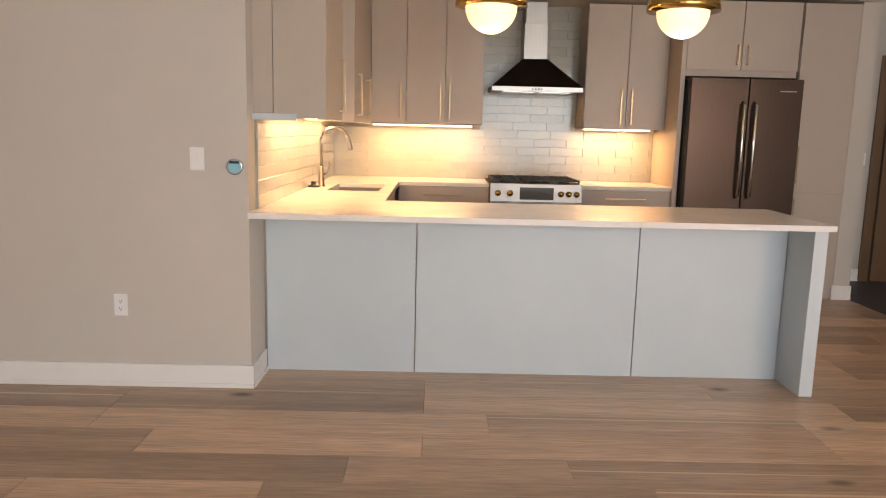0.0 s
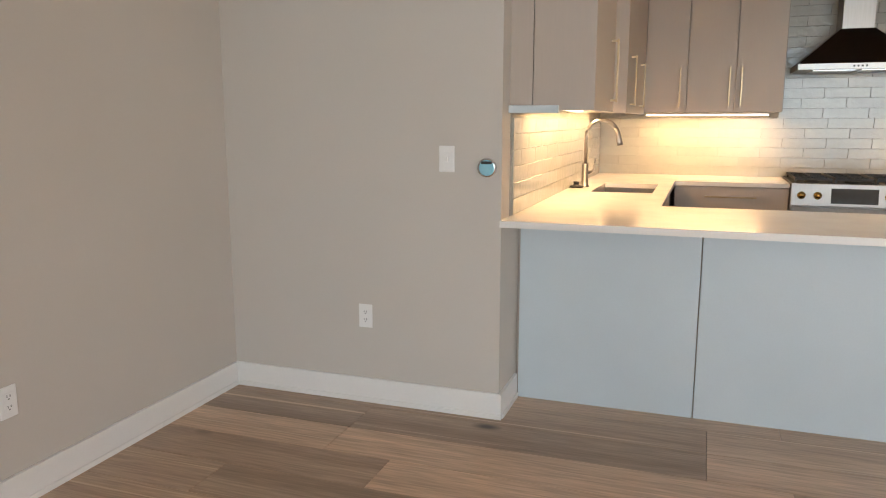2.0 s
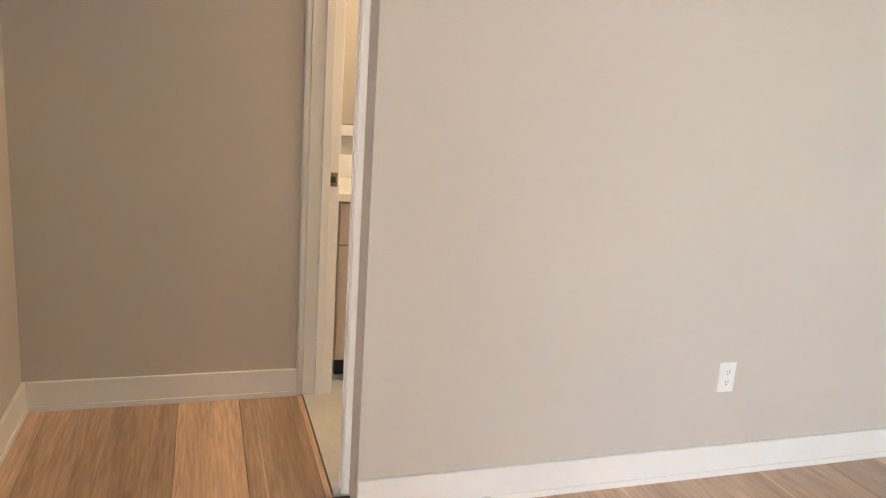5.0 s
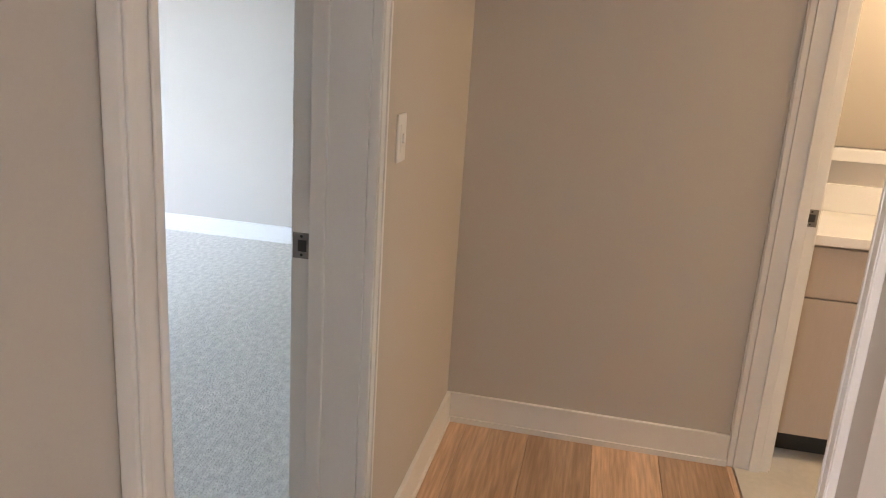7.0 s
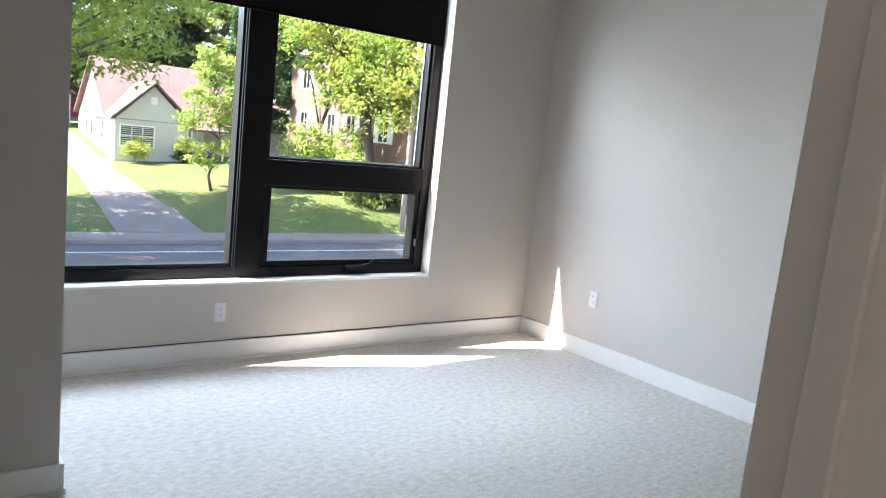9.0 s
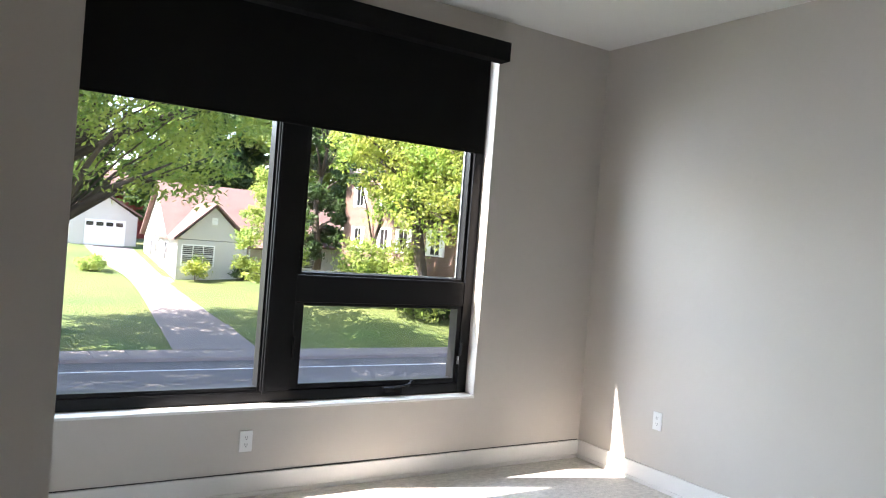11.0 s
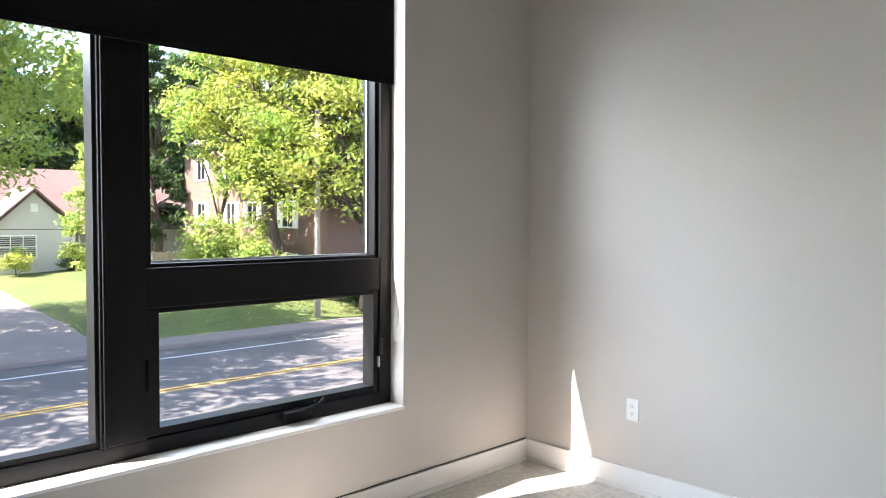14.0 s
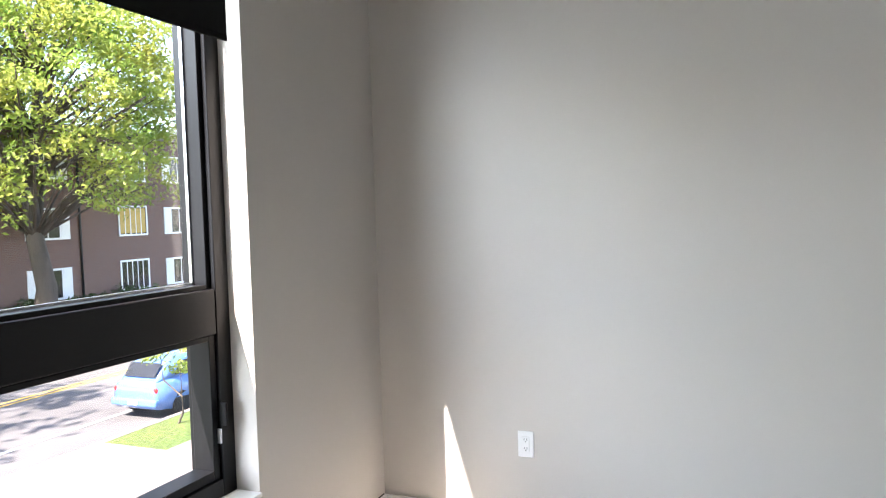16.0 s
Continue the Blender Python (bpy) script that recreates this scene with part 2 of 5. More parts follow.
M = dict(
    wall=mat("greige_wall_paint", (0.56, 0.52, 0.475), 0.6, 0.012, 1.5, 180, 0.06, depth=0.0006),
    ceil=mat("white_ceiling_paint", (0.78, 0.78, 0.76), 0.8, 0.012, 2, 150, 0.08),
    trim=mat("white_trim_paint", (0.8, 0.79, 0.77), 0.35, 0.015, 3, 90, 0.02),
    oak=oak_mat("oak_plank"),
    gap=mat("plank_gap", (0.07, 0.05, 0.035), 0.9),
    carpet=mat("grey_carpet", (0.8, 0.77, 0.72), 0.98, 0.08, 40, 120, 0.8, depth=0.008, stretch=(0.6, 1, 1)),
    btile=mat("bath_floor_tile", (0.62, 0.6, 0.56), 0.35, 0.06, 3, 40),
    slate=mat("dark_entry_tile", (0.06, 0.06, 0.065), 0.45, 0.1, 4, 60),
    cab=mat("taupe_cabinet_laminate", (0.47, 0.4, 0.345), 0.42, 0.02, 2, 120, 0.03, stretch=(1, 1, 0.1)),
    panel=mat("pale_peninsula_panel", (0.54, 0.61, 0.65), 0.4, 0.02, 2, 120, 0.02),
    quartz=mat("white_quartz", (0.8, 0.78, 0.75), 0.16, 0.02, 5, 140, 0.0),
    steel=mat("brushed_steel", (0.36, 0.345, 0.33), 0.34, 0.05, 3, 120, 0.04, metal=1.0, stretch=(1, 1, 0.05)),
    chrome=mat("polished_steel", (0.75, 0.74, 0.72), 0.14, 0.02, 3, 60, 0.0, metal=1.0),
    black_steel=mat("dark_stainless", (0.07, 0.052, 0.044), 0.3, 0.05, 2, 120, 0.02, metal=1.0, stretch=(1, 1, 0.05)),
    bronze=mat("champagne_bronze", (0.5, 0.38, 0.24), 0.32, 0.04, 5, 80, 0.0, metal=1.0),
    brass=mat("polished_brass", (0.72, 0.46, 0.14), 0.16, 0.03, 4, 60, 0.0, metal=1.0),
    black=mat("black_iron", (0.015, 0.015, 0.015), 0.5, 0.1, 5, 60),
    frame=mat("black_window_frame", (0.005, 0.005, 0.006), 0.42, 0.1, 4, 80, 0.03),
    blind=mat("black_blind_cloth", (0.005, 0.005, 0.0055), 0.9, 0.1, 8, 400, 0.2),
    plastic=mat("white_plastic", (0.8, 0.8, 0.79), 0.3, 0.01, 4, 60, 0.0),
    # also colours the strip of gap shade above the bedroom baseboard
    slot=mat("dark_slot_and_shade", (0.03, 0.03, 0.03), 0.6),
    tile=mat("white_glazed_tile", (0.4, 0.4, 0.365), 0.12, 0.03, 2, 22, 0.4, depth=0.006, per=0.04, coat=0.0),
    grout=mat("grout", (0.44, 0.43, 0.4), 0.8),
    globe=glow("opal_globe_glass", (1.0, 0.74, 0.34), 0.2),
    led=glow("led_strip", (1.0, 0.72, 0.36), 2.2),
    screen=mat("thermostat_screen", (0.3, 0.62, 0.75), 0.12, 0.05),
    door=mat("walnut_door", (0.2, 0.11, 0.055), 0.4, 0.1, 2, 40, stretch=(5, 5, 0.4)),
    glass=glass_mat("window_glass", (0.97, 0.985, 0.98)),
    darkglass=mat("dark_glass", (0.02, 0.02, 0.022), 0.06, 0.05),
    mirror=mat("mirror", (0.9, 0.9, 0.9), 0.02, 0.0, metal=1.0, bump=0),
    alu=mat("mill_aluminium", (0.7, 0.7, 0.72), 0.3, 0.03, metal=1.0),
    grass=mat("lawn_grass", (0.075, 0.135, 0.02), 0.95, 0.25, 0.25, 7, 1.0, depth=0.1, color2=(0.14, 0.155, 0.03)),
    asphalt=mat("asphalt", (0.11, 0.1, 0.1), 0.9, 0.1, 0.5, 30, 0.3),
    concrete=mat("pavement_concrete", (0.21, 0.175, 0.165), 0.9, 0.08, 0.7, 20, 0.2),
    white_line=mat("road_paint_white", (0.65, 0.65, 0.65), 0.8, 0.1, 3, 30),
    yellow_line=mat("road_paint_yellow", (0.7, 0.42, 0.06), 0.8, 0.1, 3, 30),
    brick=brick_mat("brown_brick", (0.17, 0.086, 0.06), (0.115, 0.056, 0.042), (0.2, 0.155, 0.135), (0.22, 0.08)),
    redbrick=brick_mat("red_facade_brick", (0.42, 0.2, 0.14), (0.34, 0.15, 0.1), (0.5, 0.46, 0.42), (0.22, 0.08)),
    siding=mat("cream_siding", (0.56, 0.54, 0.5), 0.7, 0.03, 1, 20),
    shingle=mat("pink_brown_shingle", (0.21, 0.122, 0.108), 0.95, 0.12, 2, 14, 0.4, depth=0.02),
    red=mat("red_siding", (0.35, 0.05, 0.05), 0.7),
    wood=mat("weathered_fence", (0.36, 0.31, 0.27), 0.9, 0.12, 2, 30, stretch=(4, 4, 0.5)),
    bark=mat("bark", (0.13, 0.1, 0.08), 0.95, 0.2, 3, 16, 0.9, depth=0.04, stretch=(1, 1, 0.25)),
    leaf_green=mat("leaf_green", (0.5, 0.56, 0.13), 0.5, 0.15, 0.6, 4, color2=(0.2, 0.34, 0.08)),
    leaf_yellow=mat("leaf_yellow_green", (0.56, 0.54, 0.11), 0.5, 0.2, 0.45, 4, color2=(0.24, 0.42, 0.07)),
    leaf_dark=mat("leaf_dark", (0.09, 0.16, 0.05), 0.7, 0.2, 0.4, 3),
    car=mat("sky_blue_car_paint", (0.08, 0.17, 0.42), 0.25, 0.02, 3, 40, 0.0, coat=0.8),
    tail=mat("red_lamp", (0.5, 0.02, 0.02), 0.2, 0.02),
    rubber=mat("tyre_rubber", (0.02, 0.02, 0.02), 0.9),
    curtain=mat("amber_curtain", (0.62, 0.42, 0.12), 0.9),
)
for key in ("frame", "blind"):
    M[key].node_tree.nodes["Principled BSDF"].inputs["Specular IOR Level"].default_value = 0.22
for key in ("leaf_green", "leaf_yellow", "leaf_dark"):
    bs = M[key].node_tree.nodes["Principled BSDF"]
    bs.inputs["Subsurface Weight"].default_value = 0.0
    nt = M[key].node_tree
    tl, ms = nt.nodes.new("ShaderNodeBsdfTranslucent"), nt.nodes.new("ShaderNodeMixShader")
    nt.links.new(bs.inputs["Base Color"].links[0].from_socket, tl.inputs[0])
    ms.inputs[0].default_value = 0.58
    nt.links.new(bs.outputs[0], ms.inputs[1])
    nt.links.new(tl.outputs[0], ms.inputs[2])
    nt.links.new(ms.outputs[0], nt.nodes["Material Output"].inputs[0])


# ---- mesh helpers ----
def box(bm, x0, x1, y0, y1, z0, z1):
    v = [bm.verts.new((x, y, z)) for x in (x0, x1) for y in (y0, y1) for z in (z0, z1)]
    for f in ((0, 1, 3, 2), (4, 6, 7, 5), (0, 4, 5, 1), (2, 3, 7, 6), (0, 2, 6, 4), (1, 5, 7, 3)):
        bm.faces.new([v[i] for i in f])
    return bm


def boxes(*items, bevel=0.0):
    bm = bmesh.new()
    for i in items:
        box(bm, *i)
    if bevel:
        bmesh.ops.bevel(bm, geom=bm.edges[:], offset=bevel, segments=2, affect="EDGES", profile=0.5)
    return bm


def prism(points, axis, a, b, bevel=0.0):
    """A polygon in the two other axes, pushed from a to b along the axis."""
    bm = bmesh.new()
    put = {"x": lambda p, c: (c, p[0], p[1]), "y": lambda p, c: (p[0], c, p[1]), "z": lambda p, c: (p[0], p[1], c)}[axis]
    lo, hi = [bm.verts.new(put(p, a)) for p in points], [bm.verts.new(put(p, b)) for p in points]
    bm.faces.new(lo), bm.faces.new(hi)
    n = len(points)
    for i in range(n):
        bm.faces.new((lo[i], lo[(i + 1) % n], hi[(i + 1) % n], hi[i]))
    bmesh.ops.recalc_face_normals(bm, faces=bm.faces[:])
    if bevel:
        bmesh.ops.bevel(bm, geom=bm.edges[:], offset=bevel, segments=2, affect="EDGES", profile=0.5)
    return bm


def lathe(profile, n=32, center=(0, 0, 0), axis="z"):
    bm = bmesh.new()
    rings = []
    for r, h in profile:
        ring = []
        for i in range(n):
            a = 2 * math.pi * i / n
            p = (r * math.cos(a), r * math.sin(a), h)
            p = {"z": p, "x": (p[2], p[0], p[1]), "y": (p[0], p[2], p[1])}[axis]
            ring.append(bm.verts.new(Vector(p) + Vector(center)))
        rings.append(ring)
    for lo, hi in zip(rings, rings[1:]):
        for i in range(n):
            bm.faces.new((lo[i], lo[(i + 1) % n], hi[(i + 1) % n], hi[i]))
    for ring in (rings[0], rings[-1]):
        bm.faces.new(ring)
    bmesh.ops.remove_doubles(bm, verts=bm.verts[:], dist=0.0002)
    bmesh.ops.recalc_face_normals(bm, faces=bm.faces[:])
    for f in bm.faces:
        f.smooth = True
    return bm


def tube(path, radius, n=12):
    """A round bar along a path of points; radius may be one number or one for each point."""
    bm = bmesh.new()
    pts = [Vector(p) for p in path]
    rs = radius if isinstance(radius, (list, tuple)) else [radius] * len(pts)
    rings = []
    for i, p in enumerate(pts):
        d = (pts[min(i + 1, len(pts) - 1)] - pts[max(i - 1, 0)]).normalized()
        u = d.cross(Vector((0, 0, 1)) if abs(d.z) < 0.9 else Vector((1, 0, 0))).normalized()
        w = d.cross(u)
        rings.append([bm.verts.new(p + (u * math.cos(2 * math.pi * k / n) + w * math.sin(2 * math.pi * k / n)) * rs[i]) for k in range(n)])
    for lo, hi in zip(rings, rings[1:]):
        for k in range(n):
            bm.faces.new((lo[k], lo[(k + 1) % n], hi[(k + 1) % n], hi[k]))
    bm.faces.new(rings[0]), bm.faces.new(rings[-1])
    bmesh.ops.recalc_face_normals(bm, faces=bm.faces[:])
    for f in bm.faces:
        f.smooth = len(f.verts) == 4
    return bm


def part(name, bm, material, parent=None, label=""):
    bmesh.ops.recalc_face_normals(bm, faces=bm.faces[:])
    me = bpy.data.meshes.new(name)
    bm.to_mesh(me)
    bm.free()
    me.materials.append(M[material])
    ob = new(name, me)
    ob.parent = parent
    if parent:
        ob.matrix_parent_inverse = parent.matrix_world.inverted() if parent.type == "EMPTY" else Matrix()
    return tagged(ob, label)


def thing(name, at, label, category, group=""):
    e = new(name)
    e.empty_display_size = 0.1
    e.matrix_world = Matrix.Translation(at)
    e.matrix_basis = Matrix.Translation(at)
    bpy.context.view_layer.update()
    return tagged(e, label, category, group)


def setting(name, bm, material, label, parent=None):
    return tagged(part(name, bm, material, parent), label, name.split("_")[0], kind="structure")


# ---- plan, in metres ----
H = 2.88
XW, Y1, NIB = -2.22, 3.98, -0.82          # living room's west wall, wall beside the kitchen, its end
YB, YS = 7.05, -3.69                      # kitchen's back wall, window wall
HX, HS, HN = -3.17, 0.195, 1.268           # hall's west, south and north walls
DX0, DX1, DH = -2.045, -1.209, 2.06       # bedroom door opening
HB, HSE, HNE = 0.03, 0.238, 1.322          # bedroom face of the hall's south wall; its hall face and the north wall's by the living room
BX0, BX1 = -3.15, -2.4                    # bathroom door opening
RX, RE = -5.36, -0.7                      # bedroom's west wall, its east end
WX0, WX1, WZ0, WZ1 = -4.385, -1.93, 0.46, 2.72  # bedroom window opening

floor = setting("floor", boxes((HX - 0.1, 5.1, HS - 0.16, YB + 0.3, -0.2, -0.018), (RE, 5.1, YS - 0.22, HS - 0.16, -0.2, -0.018)), "gap", "oak plank floor with dark joints")
setting("floor_carpet", boxes((RX, RE - 0.12, YS, 0.036, -0.2, 0.0)), "carpet", "pale grey low loop carpet")
setting("floor_bath", boxes((-4.0, XW - 0.14, HN + 0.004, 3.2, -0.019, 0.003)), "btile", "pale stone tile floor of the bathroom")
setting("floor_entry", boxes((3.66, 5.0, 4.9, 7.25, -0.019, 0.004)), "slate", "dark slate tile entry floor")
setting("ceiling", boxes((-5.6, 5.1, -4.0, 7.6, H, H + 0.2)), "ceil", "white painted ceiling")
setting("ceiling_soffit", boxes((-0.82, 3.66, 6.36, YB, 2.44, H)), "wall", "painted soffit above the kitchen cabinets")

# walls
setting("wall_living_west", boxes((XW - 0.14, XW, HNE, Y1, 0, H)), "wall", "plain greige painted wall")
setting("wall_nib", boxes((XW - 0.14, NIB, Y1, Y1 + 0.3, 0, H), (NIB - 0.12, NIB, Y1 + 0.3, YB, 0, H)), "wall", "greige painted wall beside the kitchen")
setting("wall_kitchen_back", boxes((NIB - 0.12, 3.66, YB, YB + 0.12, 0, H), (3.52, 3.66, 6.42, YB, 0, H)), "wall", "kitchen back wall")
setting("wall_entry", boxes((3.66, 5.1, 7.25, 7.37, 0, H)), "wall", "greige painted wall in the entry")
setting("wall_living_east", boxes((5.0, 5.12, -4.0, -3.4, 0, H), (5.0, 5.12, -2.1, 7.25, 0, H), (5.0, 5.12, -3.4, -2.1, 0, 0.9), (5.0, 5.12, -3.4, -2.1, 2.2, H)), "wall", "plain painted wall")
setting("wall_living_south", boxes((RE, 0.3, -4.0, YS, 0, H), (4.1, 5.0, -4.0, YS, 0, H), (0.3, 4.1, -4.0, YS, 0, 0.45), (0.3, 4.1, -4.0, YS, 2.55, H)), "wall", "painted wall with a wide window")
setting("wall_hall_south", boxes((HX - 0.14, DX0 - 0.02, HB, HS, 0, H), (RX, HX - 0.14, HB, HS, 0, H)), "wall", "greige painted hall wall with a light switch")
setting("wall_hall_south", boxes((DX1 + 0.02, RE, HB, HSE, 0, H)), "wall", "greige painted wall between doorway and living room")
setting("wall_hall_south", boxes((DX0 - 0.02, DX1 + 0.02, HB, HS, DH + 0.02, H)), "wall", "greige painted wall over the bedroom doorway")
setting("wall_hall_west", boxes((HX - 0.14, HX, HS, HN, 0, H)), "wall", "greige painted end wall of the hall")
setting("wall_hall_north", boxes((BX1 + 0.02, XW - 0.14, HNE, HN + 0.12, 0, H)), "wall", "greige painted wall end beside the bathroom doorway")
setting("wall_hall_north", boxes((HX - 0.14, BX0 - 0.02, HN, HN + 0.12, 0, H), (BX0 - 0.02, BX1 + 0.02, HN, HN + 0.12, DH + 0.02, H)), "wall", "greige painted hall wall with a bathroom doorway")
setting("wall_bath", boxes((-4.1, -3.8, HN, 3.3, 0, H), (-4.0, XW - 0.14, 3.2, 3.3, 0, H)), "wall", "bathroom walls")
setting("wall_bed_east", boxes((RE - 0.12, RE, YS - 0.22, HB, 0, H)), "wall", "painted wall between bedroom and living room")
setting("wall_bed_west", boxes((RX - 0.14, RX, YS - 0.22, HS, 0, H)), "wall", "plain greige bedroom wall")
for piece in ((RX, WX0 - 0.03, YS - 0.22, YS, 0, H), (WX1, RE - 0.12, YS - 0.22, YS, 0, H), (WX0 - 0.03, WX1, YS - 0.22, YS, 0, WZ0), (WX0 - 0.03, WX1, YS - 0.22, YS, WZ1, H)):
    setting("wall_bed_south", boxes(piece), "wall", "greige bedroom wall round a wide window")
setting("wall_closet", boxes((-1.9, RE - 0.12, YS, -2.42, 0, H)), "wall", "boxed-out greige wall with an air grille")


def baseboard(x0, x1, y0, y1, h=0.12):
    along_x = abs(x1 - x0) > abs(y1 - y0)
    bm = boxes((x0, x1, y0, y1, 0, h), bevel=0.003)
    e = 0.006
    box(bm, x0 - (0 if along_x else e), x1 + (0 if along_x else e), y0 - (e if along_x else 0), y1 + (e if along_x else 0), 0, 0.022)
    return setting("baseboard", bm, "trim", "white painted baseboard with a shoe moulding")


T = 0.016
baseboard(XW, NIB + T, Y1 - T, Y1)
baseboard(NIB, NIB + T, Y1, 4.27)
baseboard(XW, XW + T, HNE, Y1 - T)
baseboard(HX, HX + T, HS + T, HN - 0.024)
baseboard(HX, DX0 - 0.06, HS, HS + T)
baseboard(DX1 + 0.062, RE, HSE, HSE + T)
baseboard(RX, RX + T, YS + T, HB)
baseboard(RX, -1.9, YS, YS + T)
# dark strip drawn in place of the gap's shade on the window wall
setting("trim_groove", boxes((RX + T, -1.9 - T, YS, YS + 0.004, 0.12, 0.125)), "slot", "dark strip for the shade in the gap above the bedroom baseboard")
baseboard(-1.9, RE - 0.12, -2.42, -2.42 + T)
baseboard(-1.9 - T, -1.9, YS + T, -2.42 + T)
baseboard(3.5, 3.67, 6.42 - T, 6.42)
baseboard(3.66, 4.2, 7.25 - T, 7.25)


def door_lining(name, x0, x1, west, east, stop, hall, label):
    """Jambs, stops and casings of a doorway in a wall along x; west and east: y0, y1 of the wall at either jamb; hall: +1 or -1, the side with the deep casing."""
    y0, y1 = west
    e = thing(name, ((x0 + x1) / 2, (y0 + y1) / 2, 0), label, "door frame")
    e["kind"] = "structure"
    for a, b, (c, d) in ((x0 - 0.02, x0, west), (x1, x1 + 0.02, east)):
        part("jamb", boxes((a, b, c, d, 0, DH), bevel=0.001), "trim", e)
    part("head_jamb", boxes((x0 - 0.02, x1 + 0.02, y0, y1, DH, DH + 0.02)), "trim", e)
    for a, b in ((x0, x0 + 0.011), (x1 - 0.011, x1)):
        part("door_stop", boxes((a, b, stop - 0.018, stop + 0.018, 0, DH), bevel=0.002), "trim", e)
    for side in (1, -1):
        t, gap = (0.022, 0.004) if side == hall else (0.01, 0.016)
        for a, b, wall in ((x0 - gap - 0.058, x0 - gap, west), (x1 + gap, x1 + gap + 0.058, east)):
            y = wall[1] if side == 1 else wall[0] - t
            part("casing", boxes((a, b, y, y + t, 0, DH + 0.062), bevel=0.003), "trim", e)
            if side == hall:
                f = y + t if side == 1 else y - 0.004
                part("casing_bead", boxes((a + 0.004, a + 0.016, f, f + 0.004, 0, DH + 0.058), (b - 0.016, b - 0.004, f, f + 0.004, 0, DH + 0.058), bevel=0.0015), "trim", e)
        y = y1 if side == 1 else y0 - t
        part("head_casing", boxes((x0 - gap, x1 + gap, y, y + t, DH + 0.004, DH + 0.062), bevel=0.003), "trim", e)
    return e


def strike(parent, x, y, z, way=1):
    s = part("strike_plate", boxes((x, x + 0.002, y - 0.02, y + 0.02, z - 0.029, z + 0.029)), "steel", parent, "satin nickel strike plate")
    part("latch_hole", boxes((x + 0.002, x + 0.003, y - 0.008, y + 0.012, z - 0.013, z + 0.013)), "slot", s)
    for dz in (-0.021, 0.021):
        part("screw", lathe([(0.0001, 0), (0.0035, 0), (0.003, 0.0008)], 10, (x + 0.002, y, z + dz), "x"), "slot", s)


d1 = door_lining("door_1", DX0, DX1, (HB, HS), (HB, HSE), 0.09, 1, "white painted bedroom door lining with casings")
strike(d1, DX0, 0.052, 0.957)
d2 = door_lining("door_2", BX0, BX1, (HN, HN + 0.12), (HNE, HN + 0.12), HN + 0.07, -1, "white painted bathroom door lining with casings")
strike(d2, BX0, HN + 0.098, 0.94)
setting("threshold", boxes((DX0, DX1, 0.03, 0.06, -0.01, 0.008), bevel=0.002), "oak", "narrow oak edge between planks and carpet")


# ---- small wall fittings ----
def outlet(m, group="wall outlets"):
    e = thing("wall_outlet", (0, 0, 0), "white duplex wall outlet with screwless plate", "outlet", group)
    part("plate", boxes((-0.035, 0.035, -0.006, 0, -0.057, 0.057), bevel=0.003), "plastic", e)
    part("face", boxes((-0.017, 0.017, -0.008, -0.004, -0.034, 0.034), bevel=0.001), "plastic", e)
    for dz in (-0.019, 0.019):
        for dx in (-0.006, 0.006):
            part("slot", boxes((dx - 0.0012, dx + 0.0012, -0.0086, -0.0075, dz - 0.001, dz + 0.008)), "slot", e)
        part("slot", boxes((-0.0025, 0.0025, -0.0086, -0.0075, dz - 0.009, dz - 0.005)), "slot", e)
    e.matrix_basis = m
    return e


o = outlet(pose(-1.478, Y1, 0.426))
copy_thing(o, pose(XW, 2.663, 0.386, 0, 0, 90))
copy_thing(o, pose(-2.947, YS, 0.293, 0, 0, 180))
copy_thing(o, pose(RX, -3.0, 0.418, 0, 0, 90))


def switch(m):
    e = thing("light_switch", (0, 0, 0), "white toggle light switch plate", "light switch", "light switches")
    part("plate", boxes((-0.036, 0.036, -0.006, 0, -0.058, 0.058), bevel=0.003), "plastic", e)
    part("rocker", boxes((-0.006, 0.006, -0.013, -0.004, -0.012, 0.012), bevel=0.002), "plastic", e)
    part("bezel", boxes((-0.017, 0.017, -0.0075, -0.004, -0.034, 0.034), bevel=0.001), "plastic", e)
    e.matrix_basis = m
    return e


s = switch(pose(-1.07, Y1, 1.176))
copy_thing(s, pose(-2.293, HS, 1.182, 0, 0, 180))
copy_thing(s, pose(4.12, 7.25, 1.17))

th = thing("thermostat", (-0.88, Y1, 1.142), "round thermostat with a pale blue screen on the wall", "thermostat")
part("sensor_band", boxes((-0.904, -0.856, Y1 - 0.0318, Y1 - 0.029, 1.158, 1.17), bevel=0.001), "slot", th, "dark band above the screen")
part("base", lathe([(0.001, 0), (0.036, 0), (0.036, -0.012), (0.001, -0.012)], 40, (-0.88, Y1, 1.142), "y"), "plastic", th)
part("ring", lathe([(0.036, -0.012), (0.041, -0.013), (0.041, -0.026), (0.035, -0.028)], 40, (-0.88, Y1, 1.142), "y"), "chrome", th)
part("screen", lathe([(0.001, -0.0275), (0.036, -0.0275), (0.03, -0.03), (0.001, -0.0305)], 40, (-0.88, Y1, 1.142), "y"), "screen", th)

gr = thing("air_grille", (-1.8, -2.42, 0.1), "white louvred return air grille on the boxed-out wall", "vent")
part("frame", boxes((-1.655, -1.63, -2.42, -2.405, 0.13, 0.61), (-1.3, -1.275, -2.42, -2.405, 0.13, 0.61), (-1.63, -1.3, -2.42, -2.405, 0.585, 0.61), (-1.63, -1.3, -2.42, -2.405, 0.13, 0.155), bevel=0.003), "trim", gr)
part("backing", boxes((-1.63, -1.3, -2.419, -2.417, 0.155, 0.585)), "slot", gr)
